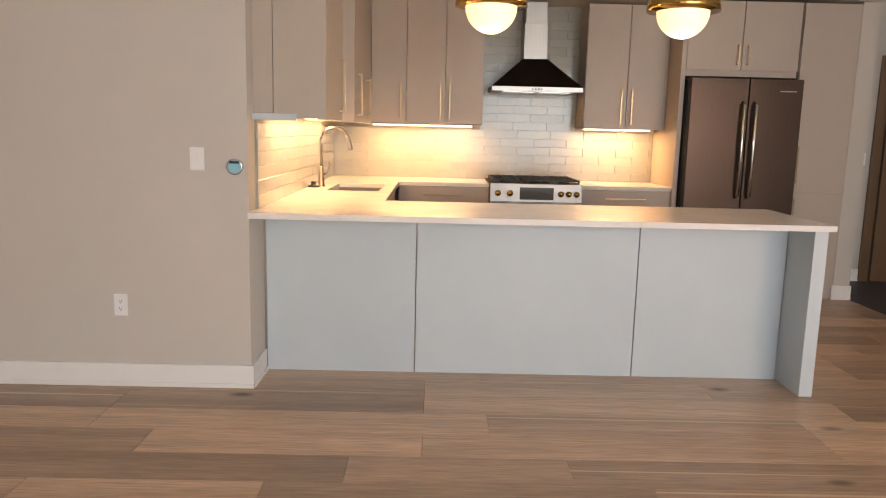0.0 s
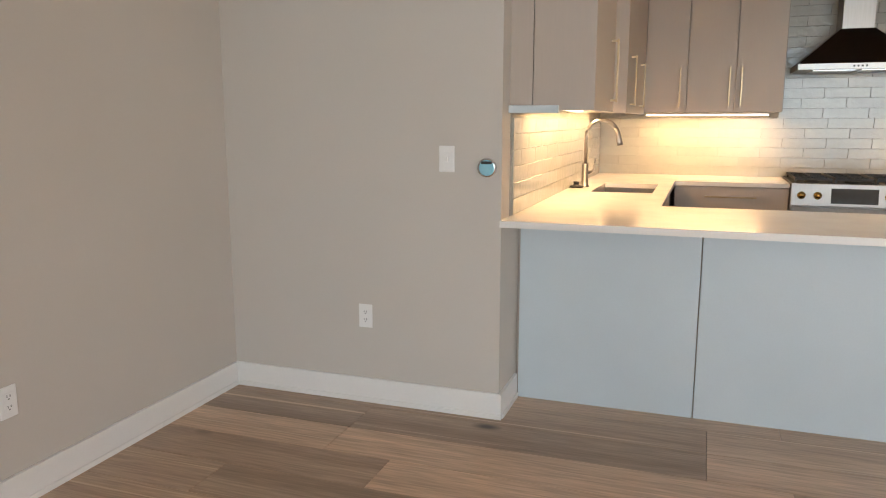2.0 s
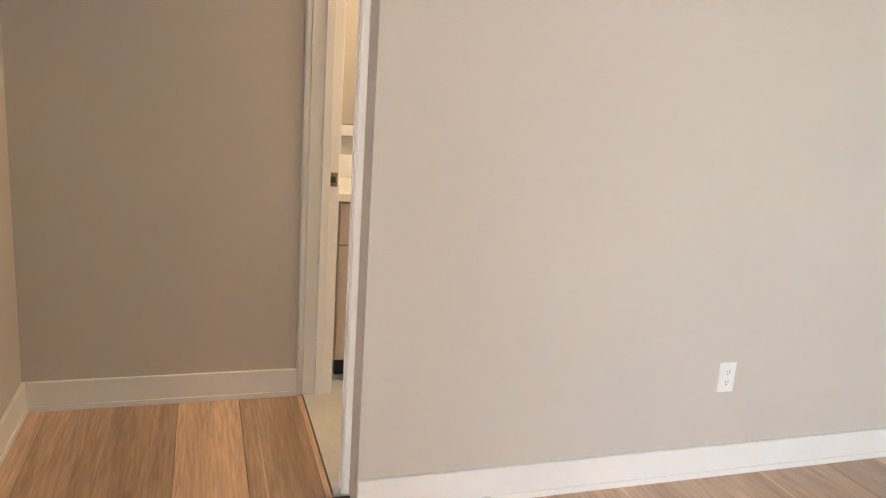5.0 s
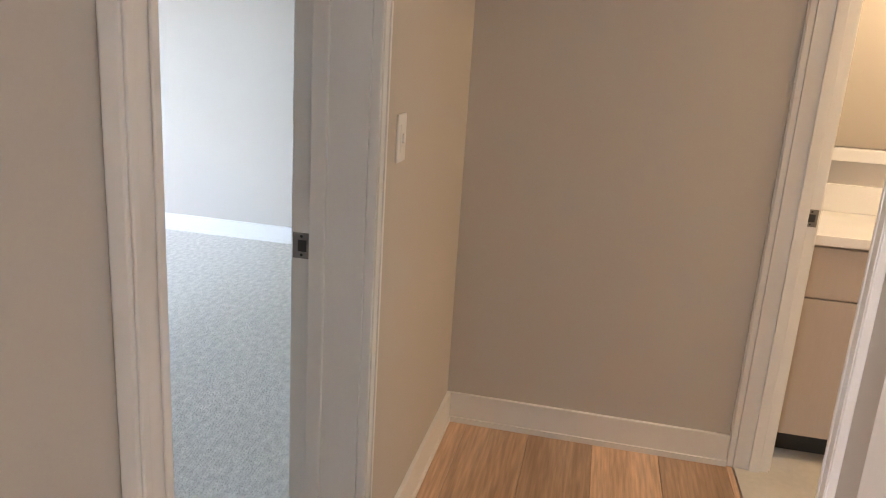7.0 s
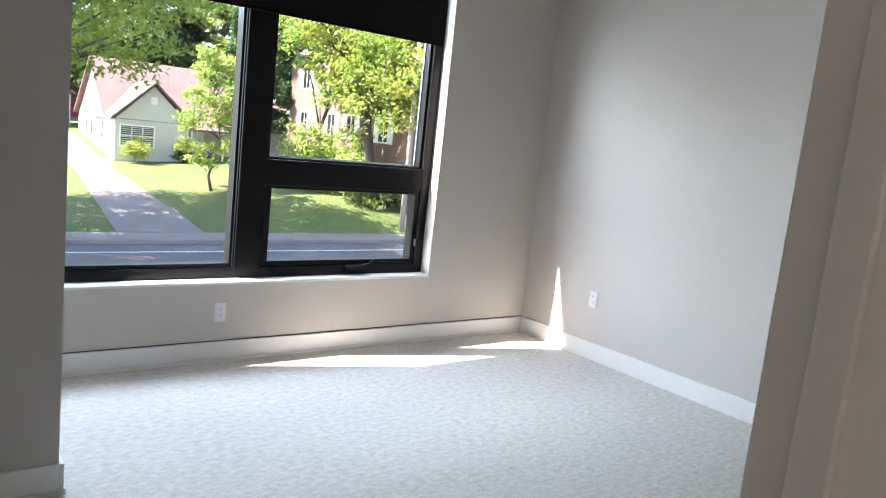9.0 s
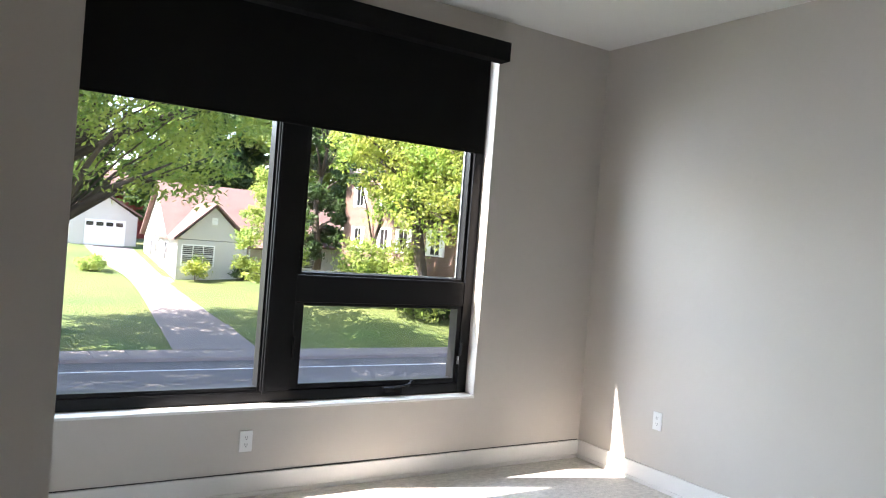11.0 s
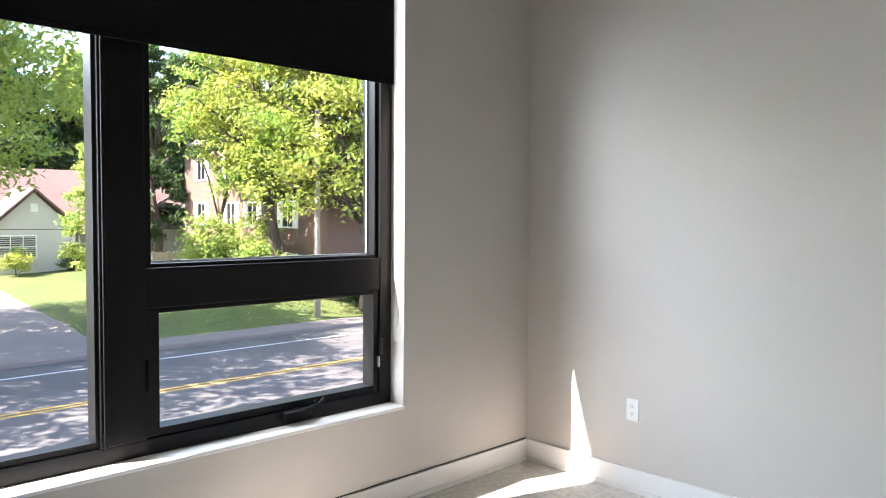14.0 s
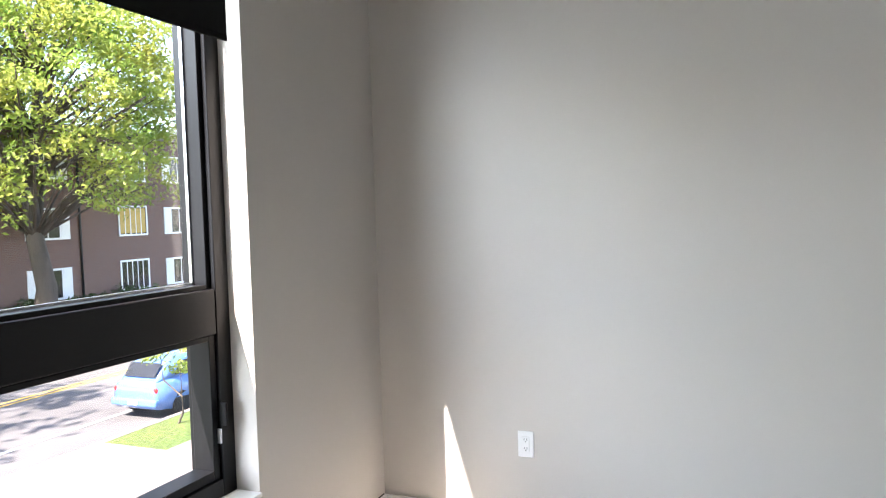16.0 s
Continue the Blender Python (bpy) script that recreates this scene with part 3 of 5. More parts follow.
for i in range(26):
    z = 0.163 + i * 0.0163
    part("slat", prism([(-2.416, z + 0.008), (-2.407, z), (-2.406, z + 0.0015), (-2.415, z + 0.0095)], "x", -1.63, -1.3), "trim", gr)

# ---- bedroom window ----
FY, GY = -3.775, -3.85
win = tagged(thing("window_1", ((WX0 + WX1) / 2, -3.8, WZ0), "black framed bedroom window, one fixed light beside an awning light", "window"), kind="structure")
part("window_sill", boxes((WX0 - 0.03, WX1, -3.9, YS + 0.012, WZ0 - 0.002, WZ0 + 0.014), bevel=0.003), "trim", win, "white painted sill")
part("window_frame", boxes((WX0 - 0.03, WX0 + 0.04, -3.92, FY - 0.01, WZ0, WZ1), (WX1 - 0.04, WX1, -3.92, FY - 0.01, WZ0, WZ1), (WX0 + 0.04, WX1 - 0.04, -3.92, FY - 0.01, WZ0 + 0.014, WZ0 + 0.075), (WX0 + 0.04, WX1 - 0.04, -3.92, FY - 0.01, WZ1 - 0.04, WZ1), bevel=0.003), "frame", win)
part("mullion", boxes((-3.205, -3.035, -3.92, FY - 0.006, WZ0 + 0.075, WZ1 - 0.04), bevel=0.004), "frame", win)
part("mullion_bead", boxes((-3.06, -3.045, FY - 0.02, FY + 0.004, WZ0 + 0.06, WZ1 - 0.04), bevel=0.003), "frame", win)
part("transom", boxes((WX0 + 0.04, -3.205, -3.92, FY - 0.012, 1.035, 1.19), bevel=0.004), "frame", win)
part("glazing_bead", boxes((-3.035, -3.02, -3.86, FY - 0.02, WZ0 + 0.075, WZ1 - 0.04), (-3.02, WX1 - 0.04, -3.86, FY - 0.02, WZ0 + 0.075, WZ0 + 0.1), bevel=0.002), "frame", win)
part("glazing_bead", boxes((WX0 + 0.04, WX0 + 0.06, -3.87, FY - 0.03, 1.19, WZ1 - 0.04), (-3.235, -3.205, -3.87, FY - 0.03, 1.19, WZ1 - 0.04), (WX0 + 0.06, -3.235, -3.87, FY - 0.03, 1.19, 1.205), bevel=0.002), "frame", win)
sash = part("awning_sash", boxes((WX0 + 0.042, WX0 + 0.072, -3.88, FY - 0.02, WZ0 + 0.078, 1.033), (-3.26, -3.207, -3.88, FY - 0.02, WZ0 + 0.078, 1.033), (WX0 + 0.072, -3.26, -3.88, FY - 0.02, WZ0 + 0.078, 0.57), (WX0 + 0.072, -3.26, -3.88, FY - 0.02, 1.015, 1.033), bevel=0.003), "frame", win)
part("latch", boxes((-3.215, -3.203, FY - 0.012, FY + 0.014, 0.72, 0.84), bevel=0.004), "frame", win)
part("latch", boxes((WX0 + 0.03, WX0 + 0.042, FY - 0.012, FY + 0.014, 0.72, 0.8), bevel=0.004), "frame", win)
part("latch_keeper", boxes((WX0 + 0.044, WX0 + 0.05, FY - 0.02, FY - 0.005, 0.66, 0.71)), "alu", win)
crank = part("crank", boxes((-3.93, -3.8, FY - 0.02, FY + 0.022, 0.50, 0.535), bevel=0.008), "frame", win, "black folding crank")
part("handle", tube([(-3.86, FY + 0.02, 0.53), (-3.9, FY + 0.03, 0.537), (-3.96, FY + 0.03, 0.55), (-3.99, FY + 0.03, 0.572)], [0.008, 0.007, 0.006, 0.008]), "frame", crank)
for a in ((-3.03, WX1 - 0.04, WZ0 + 0.09, WZ1 - 0.04, -3.83), (WX0 + 0.05, -3.22, 1.195, WZ1 - 0.04, GY), (WX0 + 0.06, -3.25, 0.56, 1.02, GY)):
    g = part("pane", boxes((a[0], a[1], a[4] - 0.006, a[4], a[2], a[3])), "glass", win, "clear glass")
    g.visible_shadow = False
# light metal spacer bars at the foot of the panes
part("spacer", boxes((WX0 + 0.06, -3.235, -3.868, -3.857, 1.205, 1.213)), "alu", win)
part("spacer", boxes((WX0 + 0.06, WX0 + 0.068, -3.868, -3.857, 1.213, WZ1 - 0.04)), "alu", win)

bl = thing("roller_blind", ((WX0 + WX1) / 2, -3.7, 2.0), "black roller blind pulled a third of the way down", "blind")
part("headbox", boxes((WX0 - 0.04, WX1 + 0.02, YS + 0.003, YS + 0.1, 2.6, 2.72), bevel=0.004), "blind", bl)
part("cloth", boxes((WX0 + 0.03, WX1 - 0.01, -3.703, -3.700, 2.03, 2.64)), "blind", bl)
part("hem_bar", boxes((WX0 + 0.03, WX1 - 0.01, -3.707, -3.697, 2.012, 2.032), bevel=0.003), "blind", bl)

# ---- kitchen ----
CT = 0.915


def handle(parent, x, y, z0, z1, out, axis="z", mtl="bronze"):
    """A square bar handle with two feet; out is the direction that it stands off."""
    ox, oy = out
    r = 0.005
    px, py = x + ox * 0.03, y + oy * 0.03
    if axis == "z":
        bm = boxes((px - r, px + r, py - r, py + r, z0, z1), bevel=0.001)
        for z in (z0 + 0.004, z1 - 0.014):
            box(bm, min(x, px) - (r if ox == 0 else 0), max(x, px) + (r if ox == 0 else 0), min(y, py) - (r if oy == 0 else 0), max(y, py) + (r if oy == 0 else 0), z, z + 0.01)
    else:
        bm = boxes((z0, z1, py - r, py + r, x - r, x + r), bevel=0.001)
        for z in (z0 + 0.004, z1 - 0.014):
            box(bm, z, z + 0.01, min(y, py), max(y, py), x - r, x + r)
    return part("handle", bm, mtl, parent, "slim bronze bar handle")


def cabinet_front_y(label, x0, x1, y0, y1, z0, z1, doors, group):
    """A cabinet whose doors face the living room. doors: x0, x1, z0, z1, handle x, handle z0, z1."""
    e = thing("kitchen_cabinet", ((x0 + x1) / 2, (y0 + y1) / 2, z0), label, "cabinet", group)
    part("body", boxes((x0, x1, y0 + 0.022, y1, z0, z1), bevel=0.001), "cab", e)
    for dx0, dx1, dz0, dz1, hx, h0, h1 in doors:
        d = part("door", boxes((dx0 + 0.0025, dx1 - 0.0025, y0, y0 + 0.02, dz0, dz1), bevel=0.0015), "cab", e)
        if hx is not None:
            handle(d, hx, y0, h0, h1, (0, -1))
    return e


UF = 6.7
cabinet_front_y("taupe flat wall cabinet with a bronze bar handle", -0.45, -0.151, UF, YB, 1.4, 2.42, [(-0.45, -0.151, 1.4, 2.42, -0.2, 1.44, 1.72)], "wall cabinets")
cabinet_front_y("taupe flat two-door wall cabinet with bronze bar handles", -0.151, 0.503, UF, YB, 1.4, 2.42, [(-0.151, 0.18, 1.4, 2.42, 0.14, 1.44, 1.72), (0.18, 0.503, 1.4, 2.42, 0.22, 1.44, 1.72)], "wall cabinets")
cabinet_front_y("taupe flat two-door wall cabinet beside the range hood", 1.37, 2.075, UF, YB, 1.39, 2.42, [(1.37, 1.73, 1.39, 2.42, 1.68, 1.43, 1.72), (1.73, 2.045, 1.39, 2.42, 1.77, 1.43, 1.72)], "wall cabinets")
cabinet_front_y("taupe two-door cabinet above the fridge", 2.12, 3.03, 6.4, YB, 1.83, 2.42, [(2.12, 2.565, 1.88, 2.42, 2.53, 1.92, 2.08), (2.565, 3.03, 1.88, 2.42, 2.61, 1.92, 2.08)], "tall cabinets")
cabinet_front_y("tall taupe pantry cabinet with two doors", 3.045, 3.52, 6.4, YB, 0.0, 2.42, [(3.045, 3.5, 0.90, 2.42, 3.09, 0.98, 1.28), (3.045, 3.5, 0.1, 0.895, 3.09, 0.55, 0.85)], "tall cabinets")
part_e = thing("end_panel", (2.1, 6.7, 0), "taupe cabinet end panel beside the fridge", "panel")
part("panel", boxes((2.08, 2.118, 6.4, YB, 0, 2.42), bevel=0.001), "cab", part_e)

# wall cabinet along the west wall of the kitchen, one door ajar
def side_cabinet(label, y0, y1, hy):
    e = thing("kitchen_cabinet", (-0.64, (y0 + y1) / 2, 1.4), label, "cabinet", "wall cabinets")
    part("body", boxes((NIB, -0.474, y0, y1, 1.41, 2.42)), "cab", e)
    d = part("door", boxes((-0.47, -0.45, y0 + 0.002, y1 - 0.002, 1.385, 2.42), bevel=0.0015), "cab", e)
    handle(d, -0.45, hy, 1.43, 1.73, (1, 0))
    return e


wc = side_cabinet("taupe wall cabinet above the sink, its end panel towards the peninsula", 4.12, 4.76, 4.63)
part("end_panel", boxes((-0.715, -0.45, 4.098, 4.118, 1.385, 2.42), bevel=0.0015), "cab", wc)
part("filler", boxes((NIB, -0.72, 4.105, 4.118, 1.41, 2.42), bevel=0.0015), "cab", wc)
part("light_rail", boxes((NIB, -0.6, 4.08, 4.118, 1.375, 1.408), bevel=0.001), "panel", wc, "pale light rail under the cabinet")
side_cabinet("taupe wall cabinet above the sink with a bronze bar handle", 5.42, 6.05, 5.62)
side_cabinet("taupe wall cabinet in the corner above the worktop", 6.05, 6.69, 6.3)
op = thing("open_shelf", (-0.64, 5.1, 1.4), "taupe open shelf niche between the wall cabinets", "shelf")
part("back", boxes((NIB, NIB + 0.02, 4.762, 5.418, 1.41, 2.42)), "cab", op)
part("side", boxes((NIB + 0.02, -0.56, 4.762, 4.78, 1.41, 2.42)), "cab", op)
part("side", boxes((NIB + 0.02, -0.45, 5.4, 5.418, 1.385, 2.42)), "cab", op)
for z in (1.41, 1.83, 2.2):
    part("shelf", boxes((NIB + 0.02, -0.55, 4.78, 5.4, z, z + 0.03), bevel=0.001), "panel", op, "pale shelf board")

# base cabinets of the back run
cabinet_front_y("taupe base cabinet with a wide drawer beside the range", -0.19, 0.562, 6.44, YB, 0.0, 0.883, [(-0.19, 0.562, 0.72, 0.88, None, 0, 0), (-0.19, 0.562, 0.1, 0.715, None, 0, 0)], "base cabinets")
cabinet_front_y("taupe drawer base cabinet between range and fridge", 1.328, 2.08, 6.44, YB, 0.0, 0.883, [(1.328, 2.08, 0.72, 0.88, None, 0, 0), (1.328, 2.08, 0.1, 0.715, None, 0, 0)], "base cabinets")
for ob in [o for o in scene.objects if o.name.startswith("kitchen_cabinet") and "base" in o["label"]]:
    d = [c for c in ob.children if c.name.startswith("door")][0]
    cx = ob.location.x
    handle(d, 0.81, 6.44, cx - 0.17, cx + 0.17, (0, -1), "x")
sb = thing("kitchen_cabinet", (-0.5, 5.6, 0), "taupe sink base cabinet run along the wall", "cabinet", "base cabinets")
part("body", boxes((NIB, -0.24, 4.76, 6.44, 0, 0.66), (-0.262, -0.24, 4.76, 6.44, 0.66, 0.883)), "cab", sb)
for a, b in ((4.8, 5.35), (5.35, 6.1), (6.1, 6.42)):
    part("door", boxes((-0.24, -0.22, a, b, 0.1, 0.88), bevel=0.0015), "cab", sb)

# peninsula
pn = thing("kitchen_peninsula", (0.6, 4.4, 0), "peninsula base with three pale panels and a square end leg", "kitchen island")
part("body", boxes((NIB, 2.05, 4.3, 4.72, 0, 0.883)), "cab", pn)
for a, b in ((NIB + 0.017, 0.015), (0.018, 1.235), (1.238, 2.052)):
    part("panel", boxes((a + 0.001, b - 0.001, 4.275, 4.3, 0.0, 0.883), bevel=0.0012), "panel", pn)
part("leg", boxes((2.055, 2.125, 4.0, 4.74, 0, 0.883), bevel=0.0015), "panel", pn)
wt = thing("worktop", (0.6, 4.4, 0.885), "white quartz worktop turning from the peninsula to the range", "countertop")
SX0, SX1, SY0, SY1 = -0.64, -0.28, 5.42, 6.1
part("slab", boxes((NIB, 2.14, 3.955, 4.76, 0.885, CT), (NIB, SX0, 4.76, YB, 0.885, CT), (SX1, -0.19, 4.76, 6.42, 0.885, CT), (SX0, SX1, 4.76, SY0, 0.885, CT), (SX0, SX1, SY1, YB, 0.885, CT), (SX1, 0.56, 6.42, YB, 0.885, CT)), "quartz", wt)
part("range_side_slab", boxes((1.33, 2.078, 6.42, YB, 0.885, CT), bevel=0.001), "quartz", wt)
sk = thing("sink", (-0.45, 5.75, 0.7), "undermount stainless steel sink", "sink")
part("bowl", boxes((SX0 - 0.01, SX0, SY0 - 0.01, SY1 + 0.01, 0.68, 0.884), (SX1, SX1 + 0.01, SY0 - 0.01, SY1 + 0.01, 0.68, 0.884), (SX0, SX1, SY0 - 0.01, SY0, 0.68, 0.884), (SX0, SX1, SY1, SY1 + 0.01, 0.68, 0.884), (SX0, SX1, SY0, SY1, 0.67, 0.68)), "steel", sk)
part("drain", lathe([(0.001, 0.68), (0.045, 0.68), (0.04, 0.684), (0.001, 0.682)], 24, (-0.46, 5.76, 0)), "chrome", sk)
fc = thing("faucet", (-0.73, 5.76, CT), "brushed steel gooseneck pull-down faucet", "faucet")
FX, FYY = -0.73, 5.76
part("base", lathe([(0.001, CT), (0.03, CT), (0.028, CT + 0.008), (0.022, CT + 0.012), (0.022, CT + 0.14), (0.017, CT + 0.15), (0.001, CT + 0.15)], 24, (FX, FYY, 0)), "steel", fc)
arc = [(FX, FYY, CT + 0.14), (FX, FYY, CT + 0.33)] + [(FX + 0.1 - 0.1 * math.cos(a), FYY, CT + 0.33 + 0.1 * math.sin(a)) for a in [i * math.pi / 12 for i in range(1, 11)]]
end = arc[-1]
part("spout", tube(arc, 0.012, 14), "steel", fc)
part("spray_head", tube([end, (end[0] + 0.012, FYY, end[2] - 0.03), (end[0] + 0.025, FYY, end[2] - 0.09), (end[0] + 0.03, FYY, end[2] - 0.11)], [0.013, 0.015, 0.019, 0.017], 14), "steel", fc)
part("lever", tube([(FX + 0.02, FYY, CT + 0.09), (FX + 0.05, FYY, CT + 0.1), (FX + 0.065, FYY, CT + 0.18)], [0.012, 0.01, 0.006]), "steel", fc)
st = thing("sink_stopper", (-0.76, 5.62, CT), "black rubber sink stopper on the worktop", "stopper")
part("disc", lathe([(0.001, CT), (0.045, CT), (0.042, CT + 0.012), (0.02, CT + 0.016), (0.016, CT + 0.03), (0.024, CT + 0.038), (0.001, CT + 0.042)], 24, (-0.77, 5.66, 0)), "black", st)

# range
R0, R1, RF = 0.566, 1.324, 6.36
rg = thing("gas_range", (0.945, 6.7, 0), "stainless gas range with black grates and brass-toned knobs", "stove")
part("body", boxes((R0, R1, RF + 0.03, YB - 0.02, 0.02, 0.9), bevel=0.003), "steel", rg)
part("cooktop", boxes((R0, R1, RF + 0.02, YB - 0.02, 0.9, 0.925), bevel=0.004), "black", rg)
cp = part("control_panel", prism([(RF - 0.005, 0.775), (RF + 0.04, 0.775), (RF + 0.04, 0.925), (RF + 0.02, 0.925)], "x", R0, R1, 0.003), "steel", rg)
part("display", prism([(RF - 0.003, 0.795), (RF + 0.002, 0.795), (RF + 0.016, 0.895), (RF + 0.011, 0.895)], "x", 0.81, 1.09), "darkglass", cp, "dark glass display")
for kx in (0.63, 0.73, 1.15, 1.215, 1.28):
    part("knob", lathe([(0.001, 0.0), (0.026, 0.0), (0.026, -0.006), (0.019, -0.01), (0.017, -0.035), (0.001, -0.037)], 20, (kx, RF + 0.006, 0.845), "y"), "brass", cp, "brass-toned knob")
od = part("oven_door", boxes((R0 + 0.004, R1 - 0.004, RF, RF + 0.03, 0.2, 0.765), bevel=0.004), "steel", rg)
part("oven_window", boxes((R0 + 0.12, R1 - 0.12, RF - 0.002, RF + 0.002, 0.32, 0.62)), "darkglass", od)
part("oven_handle", tube([(R0 + 0.05, RF, 0.725), (R0 + 0.06, RF - 0.05, 0.725), (R1 - 0.06, RF - 0.05, 0.725), (R1 - 0.05, RF, 0.725)], 0.012), "chrome", od)
part("drawer", boxes((R0 + 0.004, R1 - 0.004, RF, RF + 0.03, 0.06, 0.19), bevel=0.004), "steel", rg)
for g0 in (R0 + 0.02, R0 + 0.27, R0 + 0.515):
    items = [(g0, g0 + 0.23, RF + 0.05 + k * 0.14, RF + 0.062 + k * 0.14, 0.945, 0.958) for k in range(5)]
    items += [(g0 + k * 0.109, g0 + k * 0.109 + 0.012, RF + 0.062, RF + 0.61, 0.945, 0.9575) for k in range(3)]
    items += [(g0 + k * 0.218, g0 + k * 0.218 + 0.012, RF + 0.06 + j * 0.5, RF + 0.075 + j * 0.5, 0.924, 0.945) for k in range(2) for j in range(2)]
    part("grate", boxes(*items), "black", rg, "cast iron grate")
    for dy in (0.16, 0.45):
        part("burner", lathe([(0.001, 0.925), (0.05, 0.925), (0.045, 0.936), (0.03, 0.942), (0.001, 0.943)], 20, (g0 + 0.115, RF + dy, 0)), "black", rg)

# hood
hd = thing("range_hood", (0.945, 6.8, 1.68), "stainless chimney range hood with a dark pyramid canopy", "range hood")
part("rim", boxes((R0 - 0.002, R1 + 0.002, 6.55, YB, 1.68, 1.72), bevel=0.002), "steel", hd)
bm = bmesh.new()
lo = [bm.verts.new(p) for p in ((R0, 6.552, 1.72), (R1, 6.552, 1.72), (R1, YB - 0.01, 1.72), (R0, YB - 0.01, 1.72))]
hi = [bm.verts.new(p) for p in ((0.84, 6.78, 1.965), (1.05, 6.78, 1.965), (1.05, YB - 0.01, 1.965), (0.84, YB - 0.01, 1.965))]
bm.faces.new(lo), bm.faces.new(hi)
for i in range(4):
    bm.faces.new((lo[i], lo[(i + 1) % 4], hi[(i + 1) % 4], hi[i]))
part("canopy", bm, "black_steel", hd, "dark brushed steel canopy")
part("chimney", boxes((0.845, 1.045, 6.785, YB - 0.01, 1.96, 2.26), bevel=0.002), "steel", hd)
part("chimney_top", boxes((0.855, 1.035, 6.795, YB - 0.01, 2.26, 2.438), bevel=0.002), "steel", hd)
for i in range(4):
    part("button", lathe([(0.001, 0), (0.007, 0), (0.006, -0.003), (0.001, -0.003)], 12, (0.905 + i * 0.025, 6.55, 1.70), "y"), "slot", hd)
for dx in (-0.15, 0.15):
    part("hood_filter", boxes((0.945 + dx - 0.13, 0.945 + dx + 0.13, 6.62, 6.98, 1.674, 1.68)), "alu", hd)

# fridge
fr = thing("refrigerator", (2.58, 6.7, 0), "dark stainless french-door refrigerator with long steel handles", "refrigerator")
part("body", boxes((2.13, 3.035, 6.36, YB - 0.02, 0.02, 1.8), bevel=0.004), "black", fr)
for a, b, hx in ((2.135, 2.6, 2.555), (2.605, 3.035, 2.65)):
    d = part("door", boxes((a, b, 6.28, 6.352, 0.68, 1.81), bevel=0.006), "black_steel", fr)
    part("handle", tube([(hx, 6.285, 0.86), (hx, 6.235, 0.88), (hx, 6.235, 1.6), (hx, 6.285, 1.62)], 0.014), "chrome", d, "long steel bar handle")
part("freezer_drawer", boxes((2.135, 3.035, 6.28, 6.352, 0.08, 0.672), bevel=0.006), "black_steel", fr)
part("name_plate", boxes((2.85, 2.98, 6.278, 6.281, 1.71, 1.718)), "steel", fr)

# lights of the kitchen
def pendant(x, y):
    e = thing("pendant_light", (x, y, 2.0), "brass dome pendant with a glowing opal globe", "pendant light", "pendants over the peninsula")
    part("globe", lathe([(0.001, -0.14)] + [(0.14 * math.cos(a), 0.14 * math.sin(a)) for a in [radians(-80 + i * 10) for i in range(17)]] + [(0.001, 0.14)], 32, (x, y, 2.005)), "globe", e, "glowing opal glass globe")
    outer = [(0.195 * math.cos(a), 0.195 * math.sin(a)) for a in [radians(i * 8) for i in range(11)]]
    inner = [(r * 0.985, h * 0.985 + 0.0005) for r, h in reversed(outer)]
    sh = part("shade", lathe(outer + [(0.02, 0.195)] + [(0.015, 0.19)] + inner, 40, (x, y, 2.008)), "brass", e, "polished brass dome shade")
    part("stem", tube([(x, y, 2.19), (x, y, H - 0.03)], 0.008), "brass", e)
    part("canopy", lathe([(0.001, H), (0.06, H), (0.06, H - 0.025), (0.001, H - 0.03)], 24, (x, y, 0)), "brass", e)
    return e


pendant(0.392, 4.42)
pendant(1.43, 4.42)
for a, b in ((-0.44, 0.42), (1.4, 1.98)):
    e = thing("led_light_bar", ((a + b) / 2, 6.85, 1.385), "warm LED bar under the wall cabinets", "light bar", "LED bars")
    part("housing", boxes((a, b, 6.81, 6.86, 1.382, 1.3895)), "alu", e)
    part("diffuser", boxes((a, b, 6.815, 6.855, 1.376, 1.382)), "led", e)
    lamp("led_lamp", "AREA", look(((a + b) / 2, 6.87, 1.37), ((a + b) / 2, 6.9, 0)), 1.7 * (b - a), WARM, size=(b - a, 0.03))
e = thing("led_light_bar", (-0.7, 5.2, 1.385), "warm LED bar under the cabinet above the sink", "light bar", "LED bars")
part("diffuser", boxes((-0.74, -0.7, 4.4, 6.4, 1.395, 1.408)), "led", e)
lamp("led_lamp", "AREA", look((-0.7, 5.4, 1.385), (-0.7, 5.4, 0)) @ pose(0, 0, 0, 0, 0, 90), 2.4, WARM, size=(2.0, 0.03))
for x in (0.392, 1.43):
    lamp("pendant_lamp", "POINT", Matrix.Translation((x, 4.42, 1.84)), 0.7, (1.0, 0.74, 0.42), radius=0.1)

# entry
ed = tagged(thing("door_3", (4.75, 7.25, 0), "dark walnut entry door", "door"), kind="structure")
part("leaf", boxes((4.3, 5.0, 7.2, 7.245, 0.01, 2.05), bevel=0.003), "door", ed)
part("casing", boxes((4.2, 4.29, 7.22, 7.248, 0, 2.12), bevel=0.003), "door", ed)

# bathroom glimpse
va = thing("vanity", (-3.53, 2.2, 0), "taupe bathroom vanity with drawers", "vanity")
part("body", boxes((-3.79, -3.29, 1.42, 3.1, 0.1, 0.83)), "cab", va)
part("toe_kick", boxes((-3.79, -3.36, 1.44, 3.08, 0.003, 0.1)), "slot", va)
part("drawer", boxes((-3.288, -3.268, 1.425, 3.09, 0.64, 0.822), bevel=0.002), "cab", va)
part("door", boxes((-3.288, -3.268, 1.425, 3.09, 0.11, 0.634), bevel=0.002), "cab", va)
